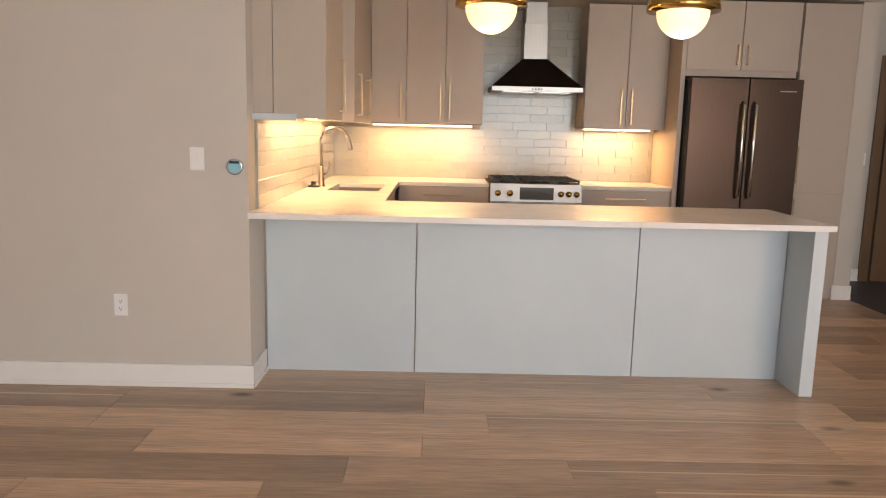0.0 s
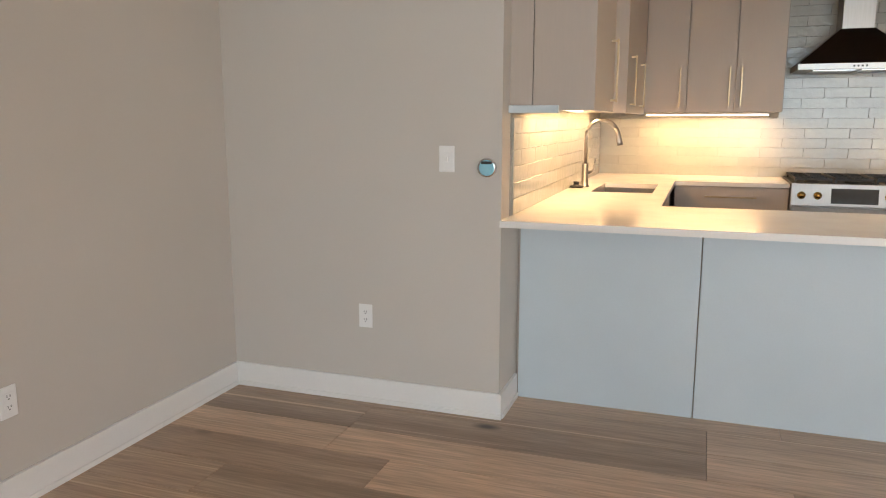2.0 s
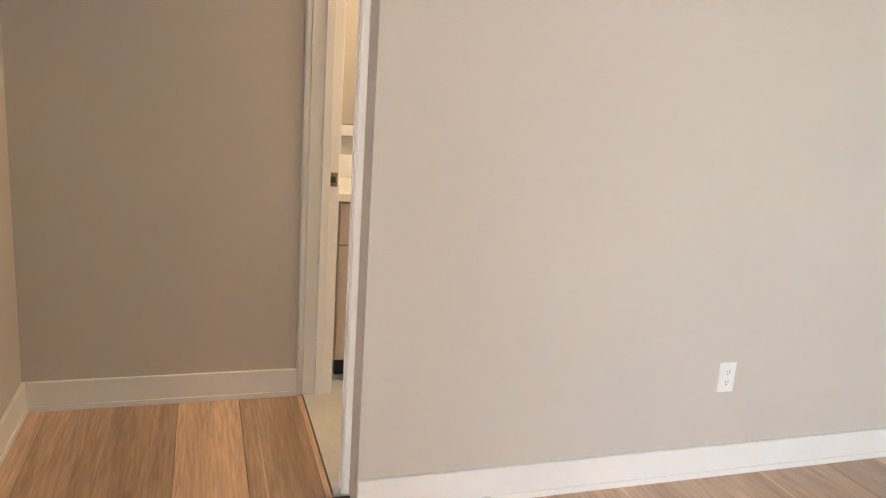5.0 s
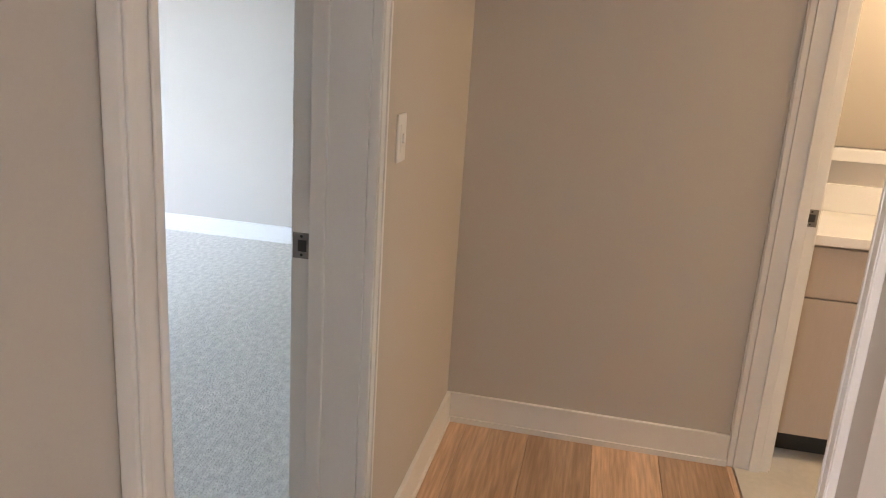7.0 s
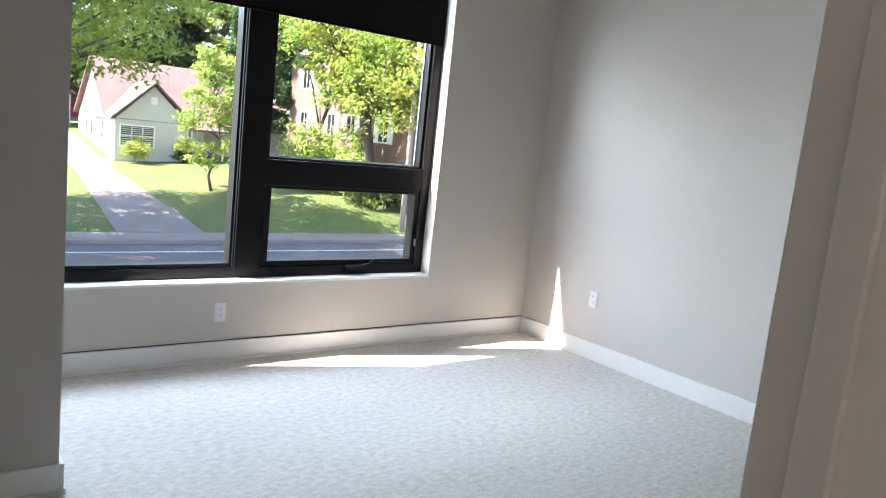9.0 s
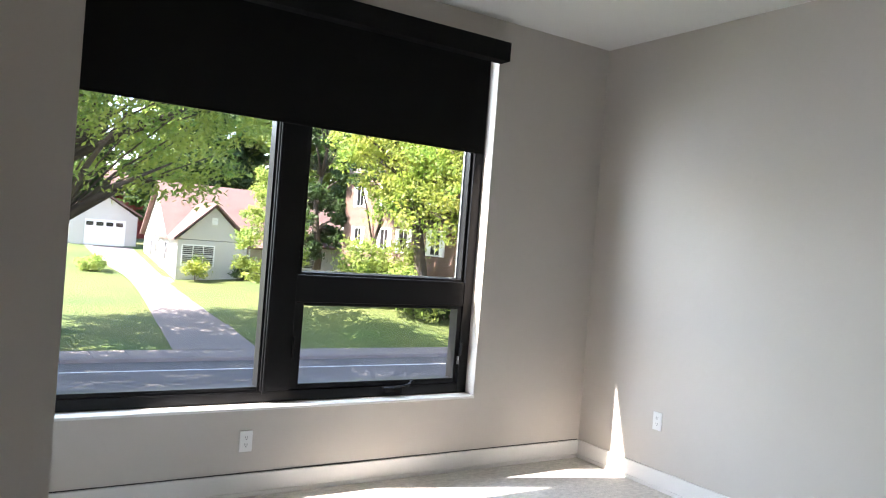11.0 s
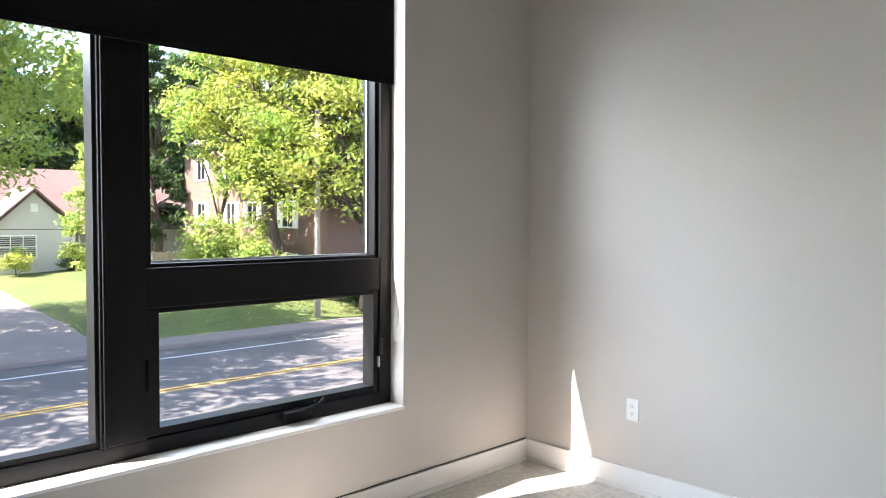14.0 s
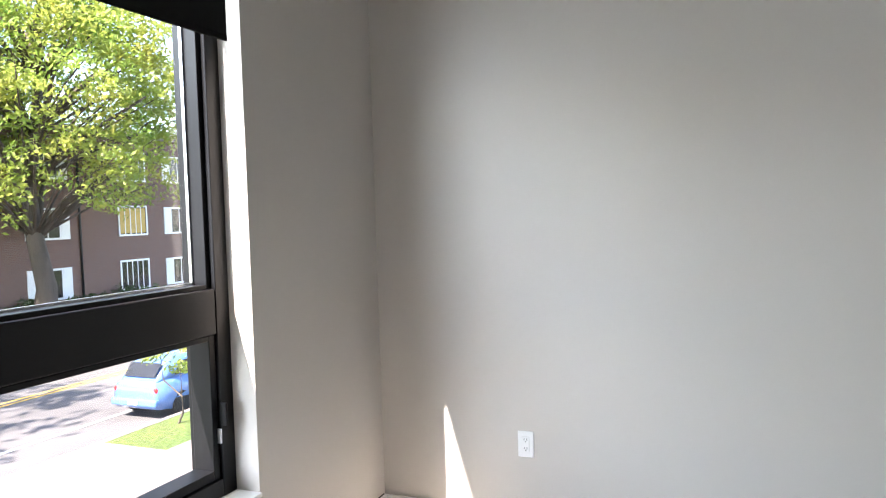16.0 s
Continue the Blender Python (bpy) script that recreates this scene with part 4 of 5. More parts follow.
vt = thing("bathroom_worktop", (-3.53, 2.2, 0.832), "white vanity top with backsplash", "countertop")
part("slab", boxes((-3.795, -3.25, 1.41, 3.12, 0.832, 0.868), bevel=0.003), "quartz", vt)
part("backsplash", boxes((-3.797, -3.777, 1.41, 3.12, 0.868, 0.98), bevel=0.002), "quartz", vt)
mi = thing("mirror", (-3.79, 2.2, 1.1), "bathroom mirror with a white ledge", "mirror")
part("glass", boxes((-3.797, -3.785, 1.42, 3.1, 1.13, 2.2)), "mirror", mi)
part("ledge", boxes((-3.797, -3.75, 1.42, 3.1, 1.075, 1.125), bevel=0.003), "trim", mi)

# ---- outdoors ----
ROAD, KN, KF = -3.8, -16.0, -28.6


def ground_z(x, y):
    """The street's level, then a lawn that rises towards the houses, steeper to the west."""
    if y > -30.5:
        return -3.66
    bank = 1.0 * min(1.0, max(0.0, (-14 - x) / 6)) * min(1.0, (-30.5 - y) / 5.5)
    if y > -52:
        return -3.66 + bank + (1.2 - bank * 0.6) * (-30.5 - y) / 21.5
    return max(-2.46, -2.46 + bank * 0.4) + 1.6 * min(1.0, (-52 - y) / 14)


bm = bmesh.new()
ys = [600, 60, -4.3, -9, -14, KN + 0.001, KN, KF, KF - 0.001, -30.5, -33, -36, -40, -44, -48, -52, -56, -60, -66, -80, -150, -900]
xs = [-900, -200, -90, -60, -45, -35, -28, -24, -20, -16, -12, -8, -4, 0, 6, 14, 30, 80, 200, 900]
grid = [[bm.verts.new((x, y, ROAD if KF <= y <= KN else ground_z(x, y))) for x in xs] for y in ys]
for r0, r1 in zip(grid, grid[1:]):
    for i in range(len(xs) - 1):
        bm.faces.new((r0[i], r0[i + 1], r1[i + 1], r1[i]))
setting("ground", bm, "grass", "mown lawn, green with dry yellow patches")
setting("road", boxes((-300, 300, KF + 0.02, KN - 0.02, ROAD - 0.1, ROAD + 0.006)), "asphalt", "grey asphalt street")
for i, (y, w, mtl) in enumerate(((-26.9, 0.12, "white_line"), (-22.3, 0.11, "yellow_line"), (-22.0, 0.11, "yellow_line"), (-17.9, 0.12, "white_line"))):
    setting("road_marking", boxes((-300, 300, y - w / 2, y + w / 2, ROAD, ROAD + 0.011)), mtl, "painted line on the street")
setting("kerb", boxes((-300, 300, KF - 0.16, KF + 0.02, ROAD - 0.1, -3.645), bevel=0.02), "concrete", "concrete kerb")
setting("kerb", boxes((-300, 300, KN - 0.02, KN + 0.16, ROAD - 0.1, -3.645), bevel=0.02), "concrete", "concrete kerb")
pav = setting("pavement", boxes((-300, 300, -14.0, -11.6, -3.75, -3.648)), "concrete", "concrete pavement")
setting("pavement", boxes((-14.9, 300, KN + 0.16, -14.0, -3.75, -3.65)), "concrete", "concrete apron beside the street")
bm = bmesh.new()
for i in range(46):
    x = -42 + i * 1.3
    box(bm, x, x + 1.285, KF - 1.75, KF - 0.17, -3.75, -3.64)
setting("pavement", bm, "concrete", "concrete pavement slabs across the street")
# driveway, bending with the lawn's slope
bm = bmesh.new()
dy = [-30.3, -34, -38, -42, -46, -50, -53, -58, -65.5]
left = [-8.7, -9.05, -9.4, -9.8, -10.15, -10.4, -10.4, -9.6, -9.3]
right = [-12.2, -12.4, -12.7, -12.9, -13.1, -13.3, -13.3, -13.3, -13.3]
rows2 = [[bm.verts.new((x, y, ground_z(x, y) + 0.03)) for x in (l, (l + r) / 2, r)] for y, l, r in zip(dy, left, right)]
for r0, r1 in zip(rows2, rows2[1:]):
    for i in range(2):
        bm.faces.new((r0[i], r1[i], r1[i + 1], r0[i + 1]))
setting("driveway", bm, "concrete", "pale concrete driveway up to the garage")

# the building's own outside wall beside the window
F0, F1 = -3.935, -3.912
setting("facade", boxes((-14, WX0 - 0.03, F0, F1, -4, 6), (WX1 + 0.03, 0.2, F0, F1, -4, 6), (WX0 - 0.03, WX1 + 0.03, F0, F1, -4, WZ0 - 0.03), (WX0 - 0.03, WX1 + 0.03, F0, F1, WZ1 + 0.03, 6), (-7.5, -4.9, -4.35, F0, -4, 6)), "redbrick", "red brick outer wall of the building with a projecting pier")


def gable_roof(x0, x1, y0, y1, z0, z1, along, over=0.35, thick=0.15):
    """A pitched roof with its ridge along x or y."""
    if along == "x":
        m = (y0 + y1) / 2
        pts = [(y0 - over, z0 - 0.2), (m, z1), (y1 + over, z0 - 0.2), (y1 + over, z0 - 0.2 + thick), (m, z1 + thick), (y0 - over, z0 - 0.2 + thick)]
        return prism(pts, "x", x0 - over, x1 + over)
    m = (x0 + x1) / 2
    pts = [(x0 - over, z0 - 0.2), (m, z1), (x1 + over, z0 - 0.2), (x1 + over, z0 - 0.2 + thick), (m, z1 + thick), (x0 - over, z0 - 0.2 + thick)]
    return prism(pts, "y", y0 - over, y1 + over)


def window_n(parent, x0, x1, y, z0, z1, cols=2, rows=1, shutters=0.0):
    """A window on a wall that faces +y."""
    w = part("window", boxes((x0 - 0.09, x1 + 0.09, y, y + 0.05, z1, z1 + 0.1), (x0 - 0.09, x1 + 0.09, y, y + 0.06, z0 - 0.1, z0), (x0 - 0.09, x0, y, y + 0.05, z0, z1), (x1, x1 + 0.09, y, y + 0.05, z0, z1)), "trim", parent)
    part("pane", boxes((x0, x1, y - 0.02, y + 0.012, z0, z1)), "darkglass", w)
    bars = [(x0 + (x1 - x0) * i / cols - 0.025, x0 + (x1 - x0) * i / cols + 0.025, y, y + 0.03, z0, z1) for i in range(1, cols)]
    bars += [(x0, x1, y, y + 0.028, z0 + (z1 - z0) * i / rows - 0.02, z0 + (z1 - z0) * i / rows + 0.02) for i in range(1, rows)]
    if bars:
        part("glazing_bar", boxes(*bars), "trim", w)
    if shutters:
        for a in (x0 - 0.1 - shutters, x1 + 0.1):
            part("shutter", boxes((a, a + shutters, y, y + 0.05, z0 - 0.1, z1 + 0.1)), "trim", w)
    return w


def window_e(parent, x, y0, y1, z0, z1, shutters=0.0):
    """A window on a wall that faces +x."""
    w = part("window", boxes((x, x + 0.05, y0 - 0.09, y1 + 0.09, z1, z1 + 0.1), (x, x + 0.06, y0 - 0.09, y1 + 0.09, z0 - 0.1, z0), (x, x + 0.05, y0 - 0.09, y0, z0, z1), (x, x + 0.05, y1, y1 + 0.09, z0, z1), (x, x + 0.03, (y0 + y1) / 2 - 0.03, (y0 + y1) / 2 + 0.03, z0, z1)), "trim", parent)
    part("pane", boxes((x - 0.02, x + 0.012, y0, y1, z0, z1)), "darkglass", w)
    if shutters:
        for a in (y0 - 0.1 - shutters, y1 + 0.1):
            part("shutter", boxes((x, x + 0.05, a, a + shutters, z0 - 0.1, z1 + 0.1)), "trim", w)
    return w


def siding_wall(bm, x0, x1, y0, y1, z0, z1, step=0.13):
    """Clapboards: each course leans out over the one below."""
    n = int((z1 - z0) / step)
    for i in range(n):
        a, b = z0 + i * step, z0 + (i + 1) * step
        v = [bm.verts.new(p) for p in ((x0 - 0.02, y0 - 0.02, a), (x1 + 0.02, y0 - 0.02, a), (x1 + 0.02, y1 + 0.02, a), (x0 - 0.02, y1 + 0.02, a), (x0, y0, b), (x1, y0, b), (x1, y1, b), (x0, y1, b))]
        for f in ((0, 1, 5, 4), (1, 2, 6, 5), (2, 3, 7, 6), (3, 0, 4, 7), (3, 2, 1, 0), (4, 5, 6, 7)):
            bm.faces.new([v[k] for k in f])
    return bm


# bungalow across the street
HZ = -2.5
ho = thing("house", (-19, -58, HZ), "small cream bungalow with pink-brown shingle roof and front gable", "house")
part("wall", siding_wall(bmesh.new(), -27, -13.5, -63.5, -54.2, HZ, 0.45), "siding", ho)
part("wall", siding_wall(bmesh.new(), -18.3, -13.5, -54.2, -52, HZ, 0.45), "siding", ho)
part("gable", prism([(-18.3, 0.4), (-15.9, 2.7), (-13.5, 0.4)], "y", -56, -52), "siding", ho)
part("gable", prism([(-63.5, 0.4), (-58.85, 4.3), (-54.2, 0.4)], "x", -27, -13.5), "siding", ho)
part("roof", gable_roof(-27, -13.5, -63.5, -54.2, 0.5, 4.4, "x"), "shingle", ho)
part("roof", gable_roof(-18.3, -13.5, -58, -52, 0.5, 2.85, "y"), "shingle", ho)
part("chimney", boxes((-22.2, -21.6, -59.4, -58.6, 3.5, 5.2)), "redbrick", ho)
window_n(ho, -15.95, -13.85, -52, -1.35, -0.05, 3, 2)
window_n(ho, -24.4, -22.6, -54.2, -1.3, 0.0, 2, 2)
part("vent", boxes((-16.1, -15.7, -51.98, -51.93, 1.5, 2.0)), "trim", ho)
part("door", boxes((-20.1, -19.2, -54.16, -54.1, HZ + 0.3, HZ + 2.4), bevel=0.01), "trim", ho)
part("porch", boxes((-21, -18.4, -54.1, -52.4, HZ, HZ + 0.3)), "concrete", ho)
part("porch_roof", prism([(-54.2, 0.45), (-52.0, 0.0), (-52.0, 0.12), (-54.2, 0.57)], "x", -21.2, -18.3), "shingle", ho)
for x in (-20.9, -18.6):
    part("post", boxes((x - 0.06, x + 0.06, -52.3, -52.18, HZ + 0.3, 0.05)), "trim", ho)
for y0 in (-55.2, -58.5, -60.3):
    window_e(ho, -13.48, y0 - 0.45, y0 + 0.45, -1.2, 0.0)
part("side_door", boxes((-13.5, -13.43, -57.3, -56.4, HZ + 0.6, HZ + 2.6)), "trim", ho)

ga = thing("garage", (-10.8, -69, -1.0), "white garage with a panelled door and pinkish roof", "garage")
part("wall", siding_wall(bmesh.new(), -13.3, -8.2, -72, -66, -1.2, 1.75), "siding", ga)
part("roof", gable_roof(-13.3, -8.2, -72, -66, 1.85, 3.3, "y", 0.3), "shingle", ga)
part("gable", prism([(-13.3, 1.6), (-10.75, 3.25), (-8.2, 1.6)], "y", -71.9, -66.0), "siding", ga)
gd = part("garage_door", boxes((-12.4, -9.3, -65.97, -65.9, -0.95, 1.25), bevel=0.01), "trim", ga)
for i in range(4):
    part("pane", boxes((-12.2 + i * 0.75, -11.65 + i * 0.75, -65.9, -65.88, 0.72, 1.05)), "darkglass", gd)
rh = thing("house", (-10, -90, -1.0), "red house with a dark gable roof behind the garage", "house")
part("wall", siding_wall(bmesh.new(), -19, -6, -96, -88, -1.5, 4.2), "red", rh)
part("roof", gable_roof(-19, -6, -96, -88, 4.2, 7.0, "x"), "shingle", rh)
part("gable", prism([(-15.5, 4.0), (-12.5, 6.2), (-9.5, 4.0)], "y", -94, -87.8), "red", rh)

# brick apartment building
AX, AY, AZ = -24.8, -33.2, -3.3
ab = thing("apartment_building", (-45, -41, AZ), "three-storey brown brick apartment building with white shutters", "building")
part("wall", boxes((-75, AX, -50.0, AY, AZ, 6.0)), "brick", ab)
part("cornice", boxes((-75.1, AX + 0.12, -50.1, AY + 0.12, 6.0, 6.35), bevel=0.03), "concrete", ab)
for k in range(3):
    z0 = -2.2 + 2.95 * k
    for x in (-27.5, -36.5, -45.5, -54.5):
        window_n(ab, x - 1.3, x, AY, z0, z0 + 1.35, 2, 1, 0.5)
    for x in (-32.6, -41.5, -50.5):
        w = window_n(ab, x - 1.9, x, AY, z0, z0 + 1.45, 5, 1)
        if k != 1:
            continue
        part("curtain", boxes((x - 1.85, x - 0.05, AY + 0.012, AY + 0.02, z0 + 0.05, z0 + 1.4)), "curtain", w, "amber curtains behind the glass")
    for y in (-36.5, -40.4, -43.0, -47.0):
        window_e(ab, AX, y - 1.0, y, z0, z0 + 1.35, 0.45)
for x in (-30.0, -38.8):
    part("downpipe", tube([(x, AY + 0.06, AZ), (x, AY + 0.06, 6.0)], 0.06, 8), "black", ab)

fe = thing("fence", (-23, -46, -3), "weathered grey board fence between the houses", "fence")
for i in range(26):
    x = -24.7 + i * 0.15
    part("slat", boxes((x, x + 0.14, -46.0 - 0.01 * (i % 2), -45.97 - 0.01 * (i % 2), -3.2, -0.95 + 0.04 * math.sin(i * 2.1))), "wood", fe)
part("rail", boxes((-24.7, -20.8, -46.08, -46.02, -1.4, -1.3)), "wood", fe)
po = thing("utility_pole", (-22.6, -30.2, -3.7), "weathered wooden utility pole on the verge", "pole")
part("shaft", tube([(-22.6, -30.9, -3.8), (-22.6, -30.9, 1), (-22.6, -30.9, 6.5)], [0.15, 0.135, 0.11], 12), "wood", po)


# ---- trees and bushes ----
def leaves(name, blobs, count, size, material, parent, seed):
    """Many small bent leaves in clumps inside the given ellipsoids (x, y, z, rx, ry, rz)."""
    rng = np.random.default_rng(seed)
    verts, faces = [], []
    total = sum(b[3] * b[4] * b[5] for b in blobs)
    for bx, by, bz, rx, ry, rz in blobs:
        n = max(8, int(count * rx * ry * rz / total))
        clumps = max(6, n // 45)
        d = rng.normal(size=(clumps, 3))
        d /= np.linalg.norm(d, axis=1)[:, None]
        c = d * (0.45 + 0.6 * rng.random((clumps, 1)) ** 0.6) * (rx, ry, rz) + (bx, by, bz)
        spread = 0.16 * (rx * ry * rz) ** (1 / 3) + 0.12
        for p in c:
            m = int(n / clumps)
            q = p + rng.normal(size=(m, 3)) * spread * (1, 1, 0.55)
            nor = rng.normal(size=(m, 3)) + (0.35, -0.1, 0.9)
            nor /= np.linalg.norm(nor, axis=1)[:, None]
            t = np.cross(nor, rng.normal(size=(m, 3)))
            t /= np.linalg.norm(t, axis=1)[:, None] + 1e-6
            s = np.cross(nor, t)
            k = size * (0.6 + 0.8 * rng.random((m, 1)))
            base = len(verts)
            for o3 in (-t * k, s * k * 0.45 + nor * k * 0.12, t * k, -s * k * 0.45 + nor * k * 0.12):
                verts.append(q + o3)
            faces.append((base, m))
    allv, allf, off = [], [], 0
    for base, m in faces:
        allv.append(np.stack(verts[base:base + 4], axis=1).reshape(-1, 3))
        idx = off + 4 * np.arange(m)[:, None] + np.arange(4)
        allf.append(idx)
        off += 4 * m
    me = bpy.data.meshes.new(name)
    me.from_pydata(np.concatenate(allv).tolist(), [], np.concatenate(allf).tolist())
    me.materials.append(M[material])
    ob = new(name, me)
    ob.parent = parent
    ob.matrix_parent_inverse = parent.matrix_world.inverted()
    return ob


def tree(label, x, y, height, trunk_r, crown_r, low, material, count, size, seed, lobes=14):
    """A trunk with limbs, and a crown of leaf clumps between low and height above the ground."""
    rnd = random.Random(seed)
    z = ground_z(x, y)
    e = thing("tree", (x, y, z), label, "tree")
    top = z + height
    bend = [(x + 0.25 * math.sin(i * 1.3 + seed), y + 0.2 * math.cos(i * 1.7 + seed), z - 0.2 + (height * 0.8) * i / 6) for i in range(7)]
    bend[0] = (x, y, z - 0.2)
    part("trunk", tube(bend, [trunk_r * (1.25 if i == 0 else 1 - 0.13 * i) for i in range(7)], 12), "bark", e)
    blobs = []
    for i in range(lobes):
        a = i * 2.4 + seed
        f = (i + 0.5) / lobes
        zz = z + low + (height - low) * (0.06 + 0.86 * f) + rnd.uniform(-0.09, 0.09) * (height - low)
        r = crown_r * (0.25 + 0.6 * math.sin(math.pi * min(0.95, 0.22 + 0.75 * f))) * (0.75 + 0.4 * rnd.random())
        bx, by = x + r * 0.75 * math.cos(a), y + r * 0.75 * math.sin(a)
        s = crown_r * (0.12 + 0.13 * rnd.random())
        blobs.append((bx, by, zz, s, s, s * 0.75))
        start = bend[min(5, 2 + int(f * 4))]
        mid = ((start[0] + bx) / 2, (start[1] + by) / 2, (start[2] + zz) / 2 + 0.3)
        part("limb", tube([start, mid, (bx, by, zz)], [trunk_r * k for k in ((0.42, 0.26, 0.08) if i % 5 == 0 else (0.13, 0.09, 0.04))], 7), "bark", e)
    leaves("crown", blobs, count, size, material, e, seed)
    return e


def bush(label, x, y, r, h, material, seed, count=1500, size=0.09):
    z = ground_z(x, y)
    e = thing("bush", (x, y, z), label, "bush")
    rnd = random.Random(seed)
    part("stem", tube([(x, y, z - 0.1), (x + 0.1, y, z + h * 0.6)], [0.04, 0.015], 6), "bark", e)
    blobs = [(x + r * 0.55 * math.cos(i * 2.1), y + r * 0.55 * math.sin(i * 2.1), z + h * (0.22 + 0.45 * rnd.random()), r * 0.55, r * 0.55, h * 0.33) for i in range(6)]
    leaves("foliage", blobs, count, size, material, e, seed)
    return e


tree("large spreading green maple over the lawn", -4.2, -34.5, 17, 0.45, 10.5, 6.9, "leaf_green", 36000, 0.15, 3, 120)
tree("slim young green tree on the lawn beside the driveway", -15.9, -40, 7.6, 0.09, 2.5, 1.5, "leaf_green", 9000, 0.11, 7, 40)
tree("tall yellow-green maple in front of the brick building", -23.3, -36.2, 17, 0.42, 6.6, 5.2, "leaf_yellow", 42000, 0.13, 11, 90)
tree("old leaning yellow-green maple on the verge", -26.0, -31.2, 17, 0.5, 9.2, 6.0, "leaf_yellow", 46000, 0.13, 17, 100)
tree("tall street maple shading the road", 3.0, -30.6, 22, 0.5, 12.5, 8.5, "leaf_green", 9000, 0.22, 61, 90)
tree("tall street maple shading the road", 13.0, -30.8, 23, 0.5, 9.5, 8.0, "leaf_green", 11000, 0.24, 67, 80)
tree("dark pine beside the brick building", -23.6, -52, 15, 0.3, 3.4, 1.5, "leaf_dark", 14000, 0.2, 23, 44)
tree("slim pine in front of the brick building", -23.5, -42.0, 13, 0.16, 2.6, 7.0, "leaf_dark", 4000, 0.16, 25, 26)
tree("tall green tree behind the bungalow", -19, -74, 15, 0.4, 8, 2.5, "leaf_dark", 22000, 0.36, 29, 44)
tree("tall green tree behind the garage", -8, -84, 15, 0.4, 8, 2.5, "leaf_dark", 18000, 0.4, 33, 40)
tree("tall green tree behind the red house", -4, -104, 18, 0.4, 10, 3, "leaf_dark", 18000, 0.45, 31, 40)
tree("tall green tree behind the bungalow", -29, -76, 17, 0.4, 9, 2.5, "leaf_green", 22000, 0.38, 35, 44)
tree("tall green tree behind the bungalow", -42, -80, 19, 0.4, 10, 3, "leaf_dark", 18000, 0.42, 37, 40)
tree("thin sapling on the grass strip by the kerb", -16.6, -15.3, 3.4, 0.03, 0.8, 1.2, "leaf_yellow", 900, 0.07, 41, 7)
bush("yellow flowering shrub at the house corner", -14.6, -51.0, 0.8, 1.7, "leaf_yellow", 5)
bush("dark red-brown shrub below the bungalow's window", -17.9, -51.2, 0.6, 1.4, "leaf_dark", 6)
bush("round green lilac bush", -22.0, -38.6, 2.3, 4.2, "leaf_green", 8, 8500, 0.13)
bush("round green lilac bush", -22.6, -35.2, 1.5, 2.7, "leaf_green", 9, 4500, 0.12)
bush("low green shrub beside the driveway", -8.6, -54.5, 0.8, 1.0, "leaf_green", 10)
for i, (x, y) in enumerate(((-26.5, -32.4), (-29.5, -32.3), (-33, -32.4), (-24.2, -34.5))):
    bush("low dark hedge shrub along the brick building", x, y, 1.3, 1.2, "leaf_dark", 50 + i, 1500, 0.12)

# ---- parked car ----
ca = thing("car", (-19.2, -17.0, ROAD), "sky blue rounded retro hatchback parked at the kerb", "car")
CX, CY, CZ = -19.2, -17.05, ROAD


def car_loft(sections):
    """Cross-sections along x: x, half width low, half width high, z low, z high."""
    bm = bmesh.new()
    rings = []
    for x, w0, w1, z0, z1 in sections:
        zz = z1 - z0
        pts = [(-w0 * 0.92, z0), (-w0, z0 + zz * 0.35), (-w0 * 0.98, z0 + zz * 0.7), (-w1, z1 - zz * 0.08), (-w1 * 0.85, z1), (w1 * 0.85, z1), (w1, z1 - zz * 0.08), (w0 * 0.98, z0 + zz * 0.7), (w0, z0 + zz * 0.35), (w0 * 0.92, z0)]
        rings.append([bm.verts.new((CX + x, CY + p, CZ + q)) for p, q in pts])
    n = len(rings[0])
    for a, b in zip(rings, rings[1:]):
        for k in range(n):
            bm.faces.new((a[k], a[(k + 1) % n], b[(k + 1) % n], b[k]))
    bm.faces.new(rings[0]), bm.faces.new(rings[-1])
    bmesh.ops.recalc_face_normals(bm, faces=bm.faces[:])
    for f in bm.faces:
        f.smooth = True
    return bm


part("body", car_loft([(2.12, 0.62, 0.5, 0.4, 0.78), (2.05, 0.78, 0.66, 0.28, 0.98), (1.6, 0.86, 0.74, 0.22, 1.05), (0.8, 0.87, 0.78, 0.2, 1.05), (-0.6, 0.87, 0.78, 0.2, 1.02), (-1.2, 0.86, 0.6, 0.22, 0.95), (-1.9, 0.78, 0.42, 0.28, 0.82), (-2.12, 0.6, 0.3, 0.38, 0.66)]), "car", ca)
part("greenhouse", car_loft([(1.95, 0.62, 0.5, 0.95, 1.02), (1.5, 0.72, 0.58, 0.95, 1.48), (0.9, 0.74, 0.6, 0.95, 1.6), (-0.1, 0.74, 0.6, 0.95, 1.58), (-0.7, 0.72, 0.55, 0.95, 1.3), (-1.1, 0.66, 0.5, 0.95, 1.0)]), "car", ca)
part("rear_window", prism([(CX + 1.62, CZ + 1.42), (CX + 1.9, CZ + 1.1), (CX + 1.935, CZ + 1.1), (CX + 1.655, CZ + 1.42)], "y", CY - 0.52, CY + 0.52), "darkglass", ca)
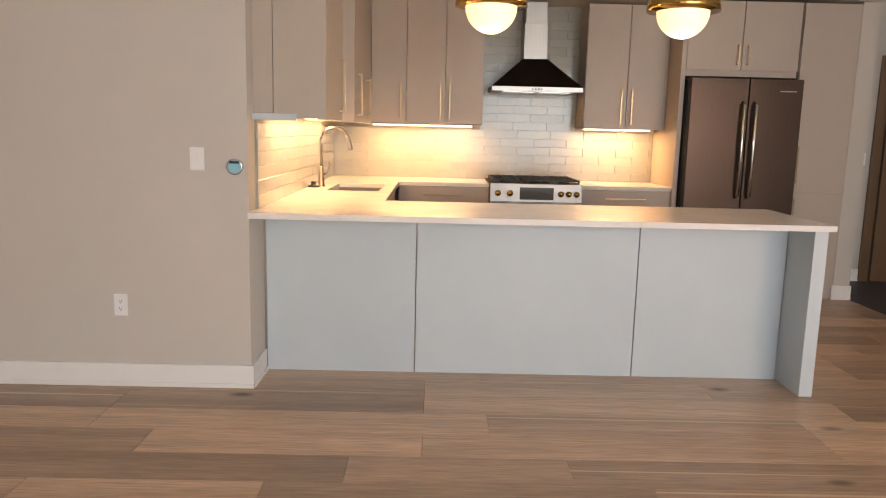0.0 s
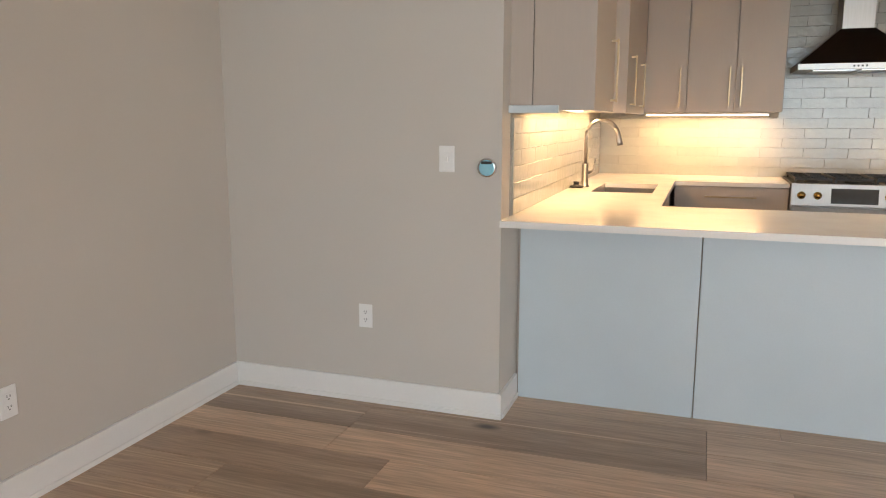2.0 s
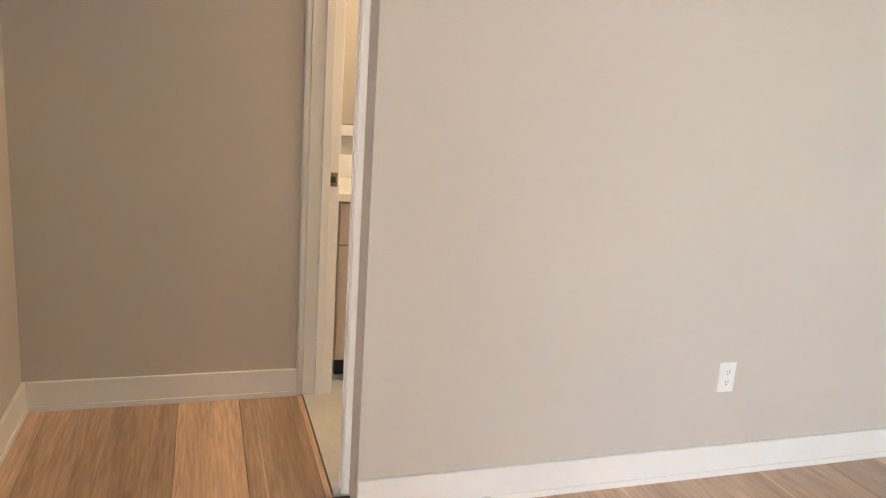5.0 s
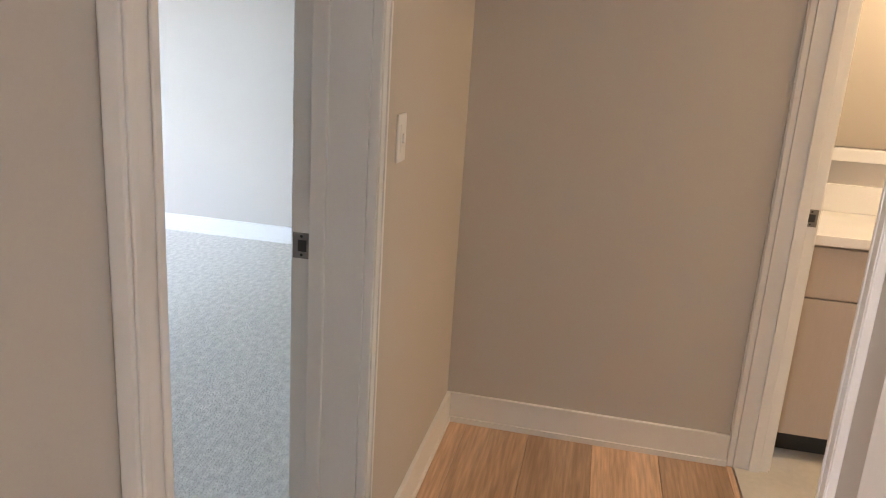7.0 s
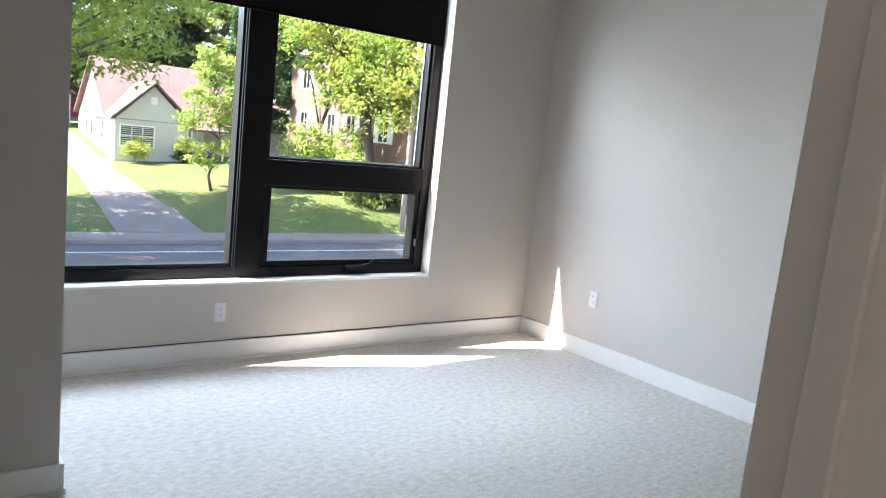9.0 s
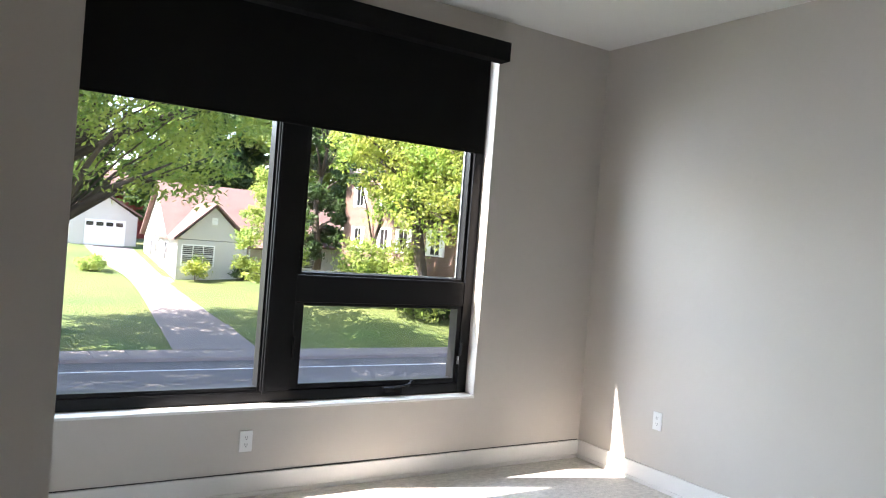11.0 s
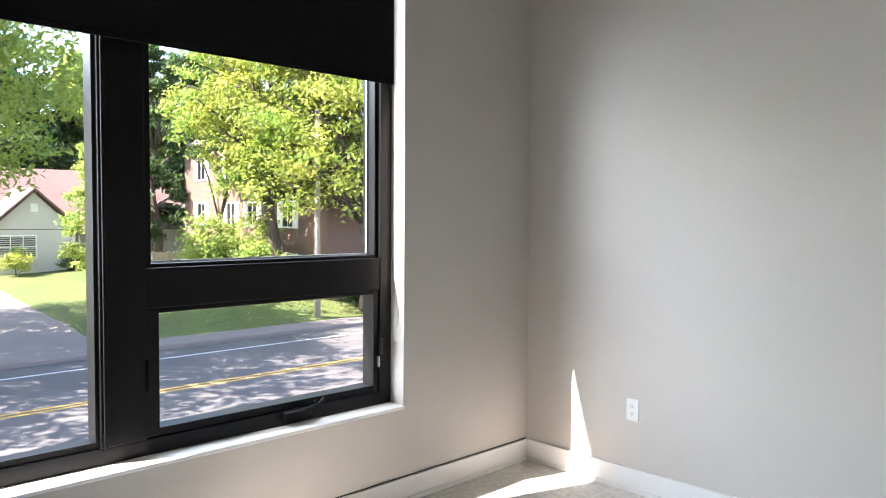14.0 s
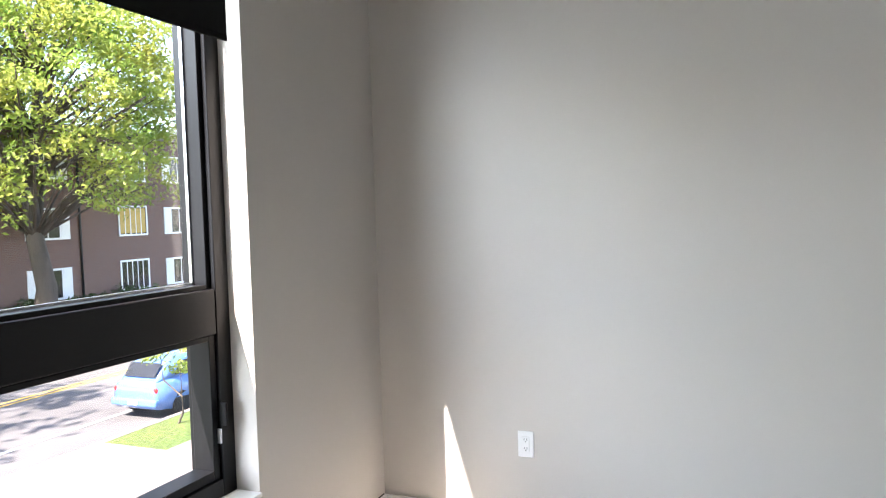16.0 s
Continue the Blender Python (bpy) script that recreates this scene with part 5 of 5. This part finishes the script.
for s2 in (-1, 1):
    part("side_window", prism([(CX + 1.4, CZ + 1.08), (CX + 1.2, CZ + 1.42), (CX - 0.2, CZ + 1.44), (CX - 0.7, CZ + 1.08)], "y", CY + s2 * 0.655, CY + s2 * 0.74), "darkglass", ca)
    part("tail_lamp", lathe([(0.001, 0.0), (0.085, 0.0), (0.075, 0.03), (0.001, 0.04)], 20, (CX + 2.05, CY + s2 * 0.66, CZ + 0.78), "x"), "tail", ca, "round red tail lamp")
    for wx in (-1.35, 1.3):
        wy = CY + s2 * 0.76
        tyre = part("wheel", lathe([(0.19, -0.1), (0.31, -0.1), (0.33, -0.06), (0.33, 0.06), (0.31, 0.1), (0.19, 0.1)], 28, (CX + wx, wy, CZ + 0.33), "y"), "rubber", ca)
        part("rim", lathe([(0.001, -0.08), (0.19, -0.09), (0.2, 0), (0.19, 0.09), (0.001, 0.08)], 20, (CX + wx, wy, CZ + 0.33), "y"), "alu", tyre)
part("bumper", boxes((CX + 2.0, CX + 2.2, CY - 0.78, CY + 0.78, CZ + 0.36, CZ + 0.56), bevel=0.06), "car", ca)
part("number_plate", boxes((CX + 2.2, CX + 2.21, CY - 0.16, CY + 0.16, CZ + 0.42, CZ + 0.54)), "trim", ca, "white number plate")

# ---- pieces: tiles and planks ----
TW, TH = 0.3, 0.0735


def piece_mesh(name, w, d, h, mtl, bevel):
    bm = boxes((0, w, 0, d, 0, h))
    top = [e for e in bm.edges]
    bmesh.ops.bevel(bm, geom=top, offset=bevel, segments=1, affect="EDGES")
    me = bpy.data.meshes.new(name)
    bm.to_mesh(me)
    bm.free()
    me.materials.append(M[mtl])
    return me


splash = setting("backsplash", boxes((NIB, 2.08, YB - 0.004, YB, CT, 2.438), (NIB, NIB + 0.004, 4.12, YB - 0.004, CT, 1.42)), "grout", "glossy white handmade subway tile splashback")
cache = {}


def tile_piece(x0, x1, z, wall):
    w = round(x1 - x0 - 0.002, 3)
    if w < 0.02:
        return
    if w not in cache:
        cache[w] = piece_mesh("tile", w, 0.009, TH - 0.002, "tile", 0.001)
    ob = new("tile", cache[w])
    ob.parent = splash
    tilt = random.uniform(-0.2, 0.2)
    if wall == "y":
        ob.matrix_basis = pose(x0, YB - 0.0125 + random.uniform(-0.001, 0), z, tilt, 0, 0)
    else:
        ob.matrix_basis = pose(NIB + 0.0125, x0, z, 0, tilt, 90)


for r in range(21):
    z = CT + 0.002 + r * TH
    full = z < 1.34
    a, b = (NIB + 0.015, 2.078) if full else (0.505, 1.368)
    if z + TH > 2.438:
        break
    x = a - (TW / 2 if r % 2 else 0)
    while x < b:
        tile_piece(max(a, x), min(b, x + TW), z, "y")
        x += TW
    if full:
        y = 4.14 - (TW / 2 if r % 2 else 0)
        while y < YB - 0.02:
            tile_piece(max(4.14, y), min(YB - 0.02, y + TW), z, "x")
            y += TW

rng = random.Random(4)
PW = 0.24
pc = {}


def lay_planks(x0, x1, y0, y1, shift):
    y = y0
    while y < y1 - 0.01:
        d = min(PW, y1 - y)
        x = x0
        first = True
        while x < x1 - 0.01:
            n = rng.choice((0.9, 1.2, 1.5, 1.8, 2.1))
            if first:
                n = rng.choice((0.5, 0.8, 1.1, 1.4))
                first = False
            n = min(n, x1 - x)
            key = (round(n, 3), round(d, 3))
            if key not in pc:
                pc[key] = piece_mesh("plank", key[0] - 0.0015, key[1] - 0.0015, 0.018, "oak", 0.001)
            ob = new("plank", pc[key])
            ob.parent = floor
            ob.matrix_basis = pose(x, y, -0.018)
            x += n
        y += d


lay_planks(HX, 5.0, 0.045, HN, 0)
lay_planks(XW, 5.0, HN, 4.3, 0)
lay_planks(2.05, 5.0, 4.3, YB, 0)
lay_planks(RE, 5.0, YS, 0.045, 0)
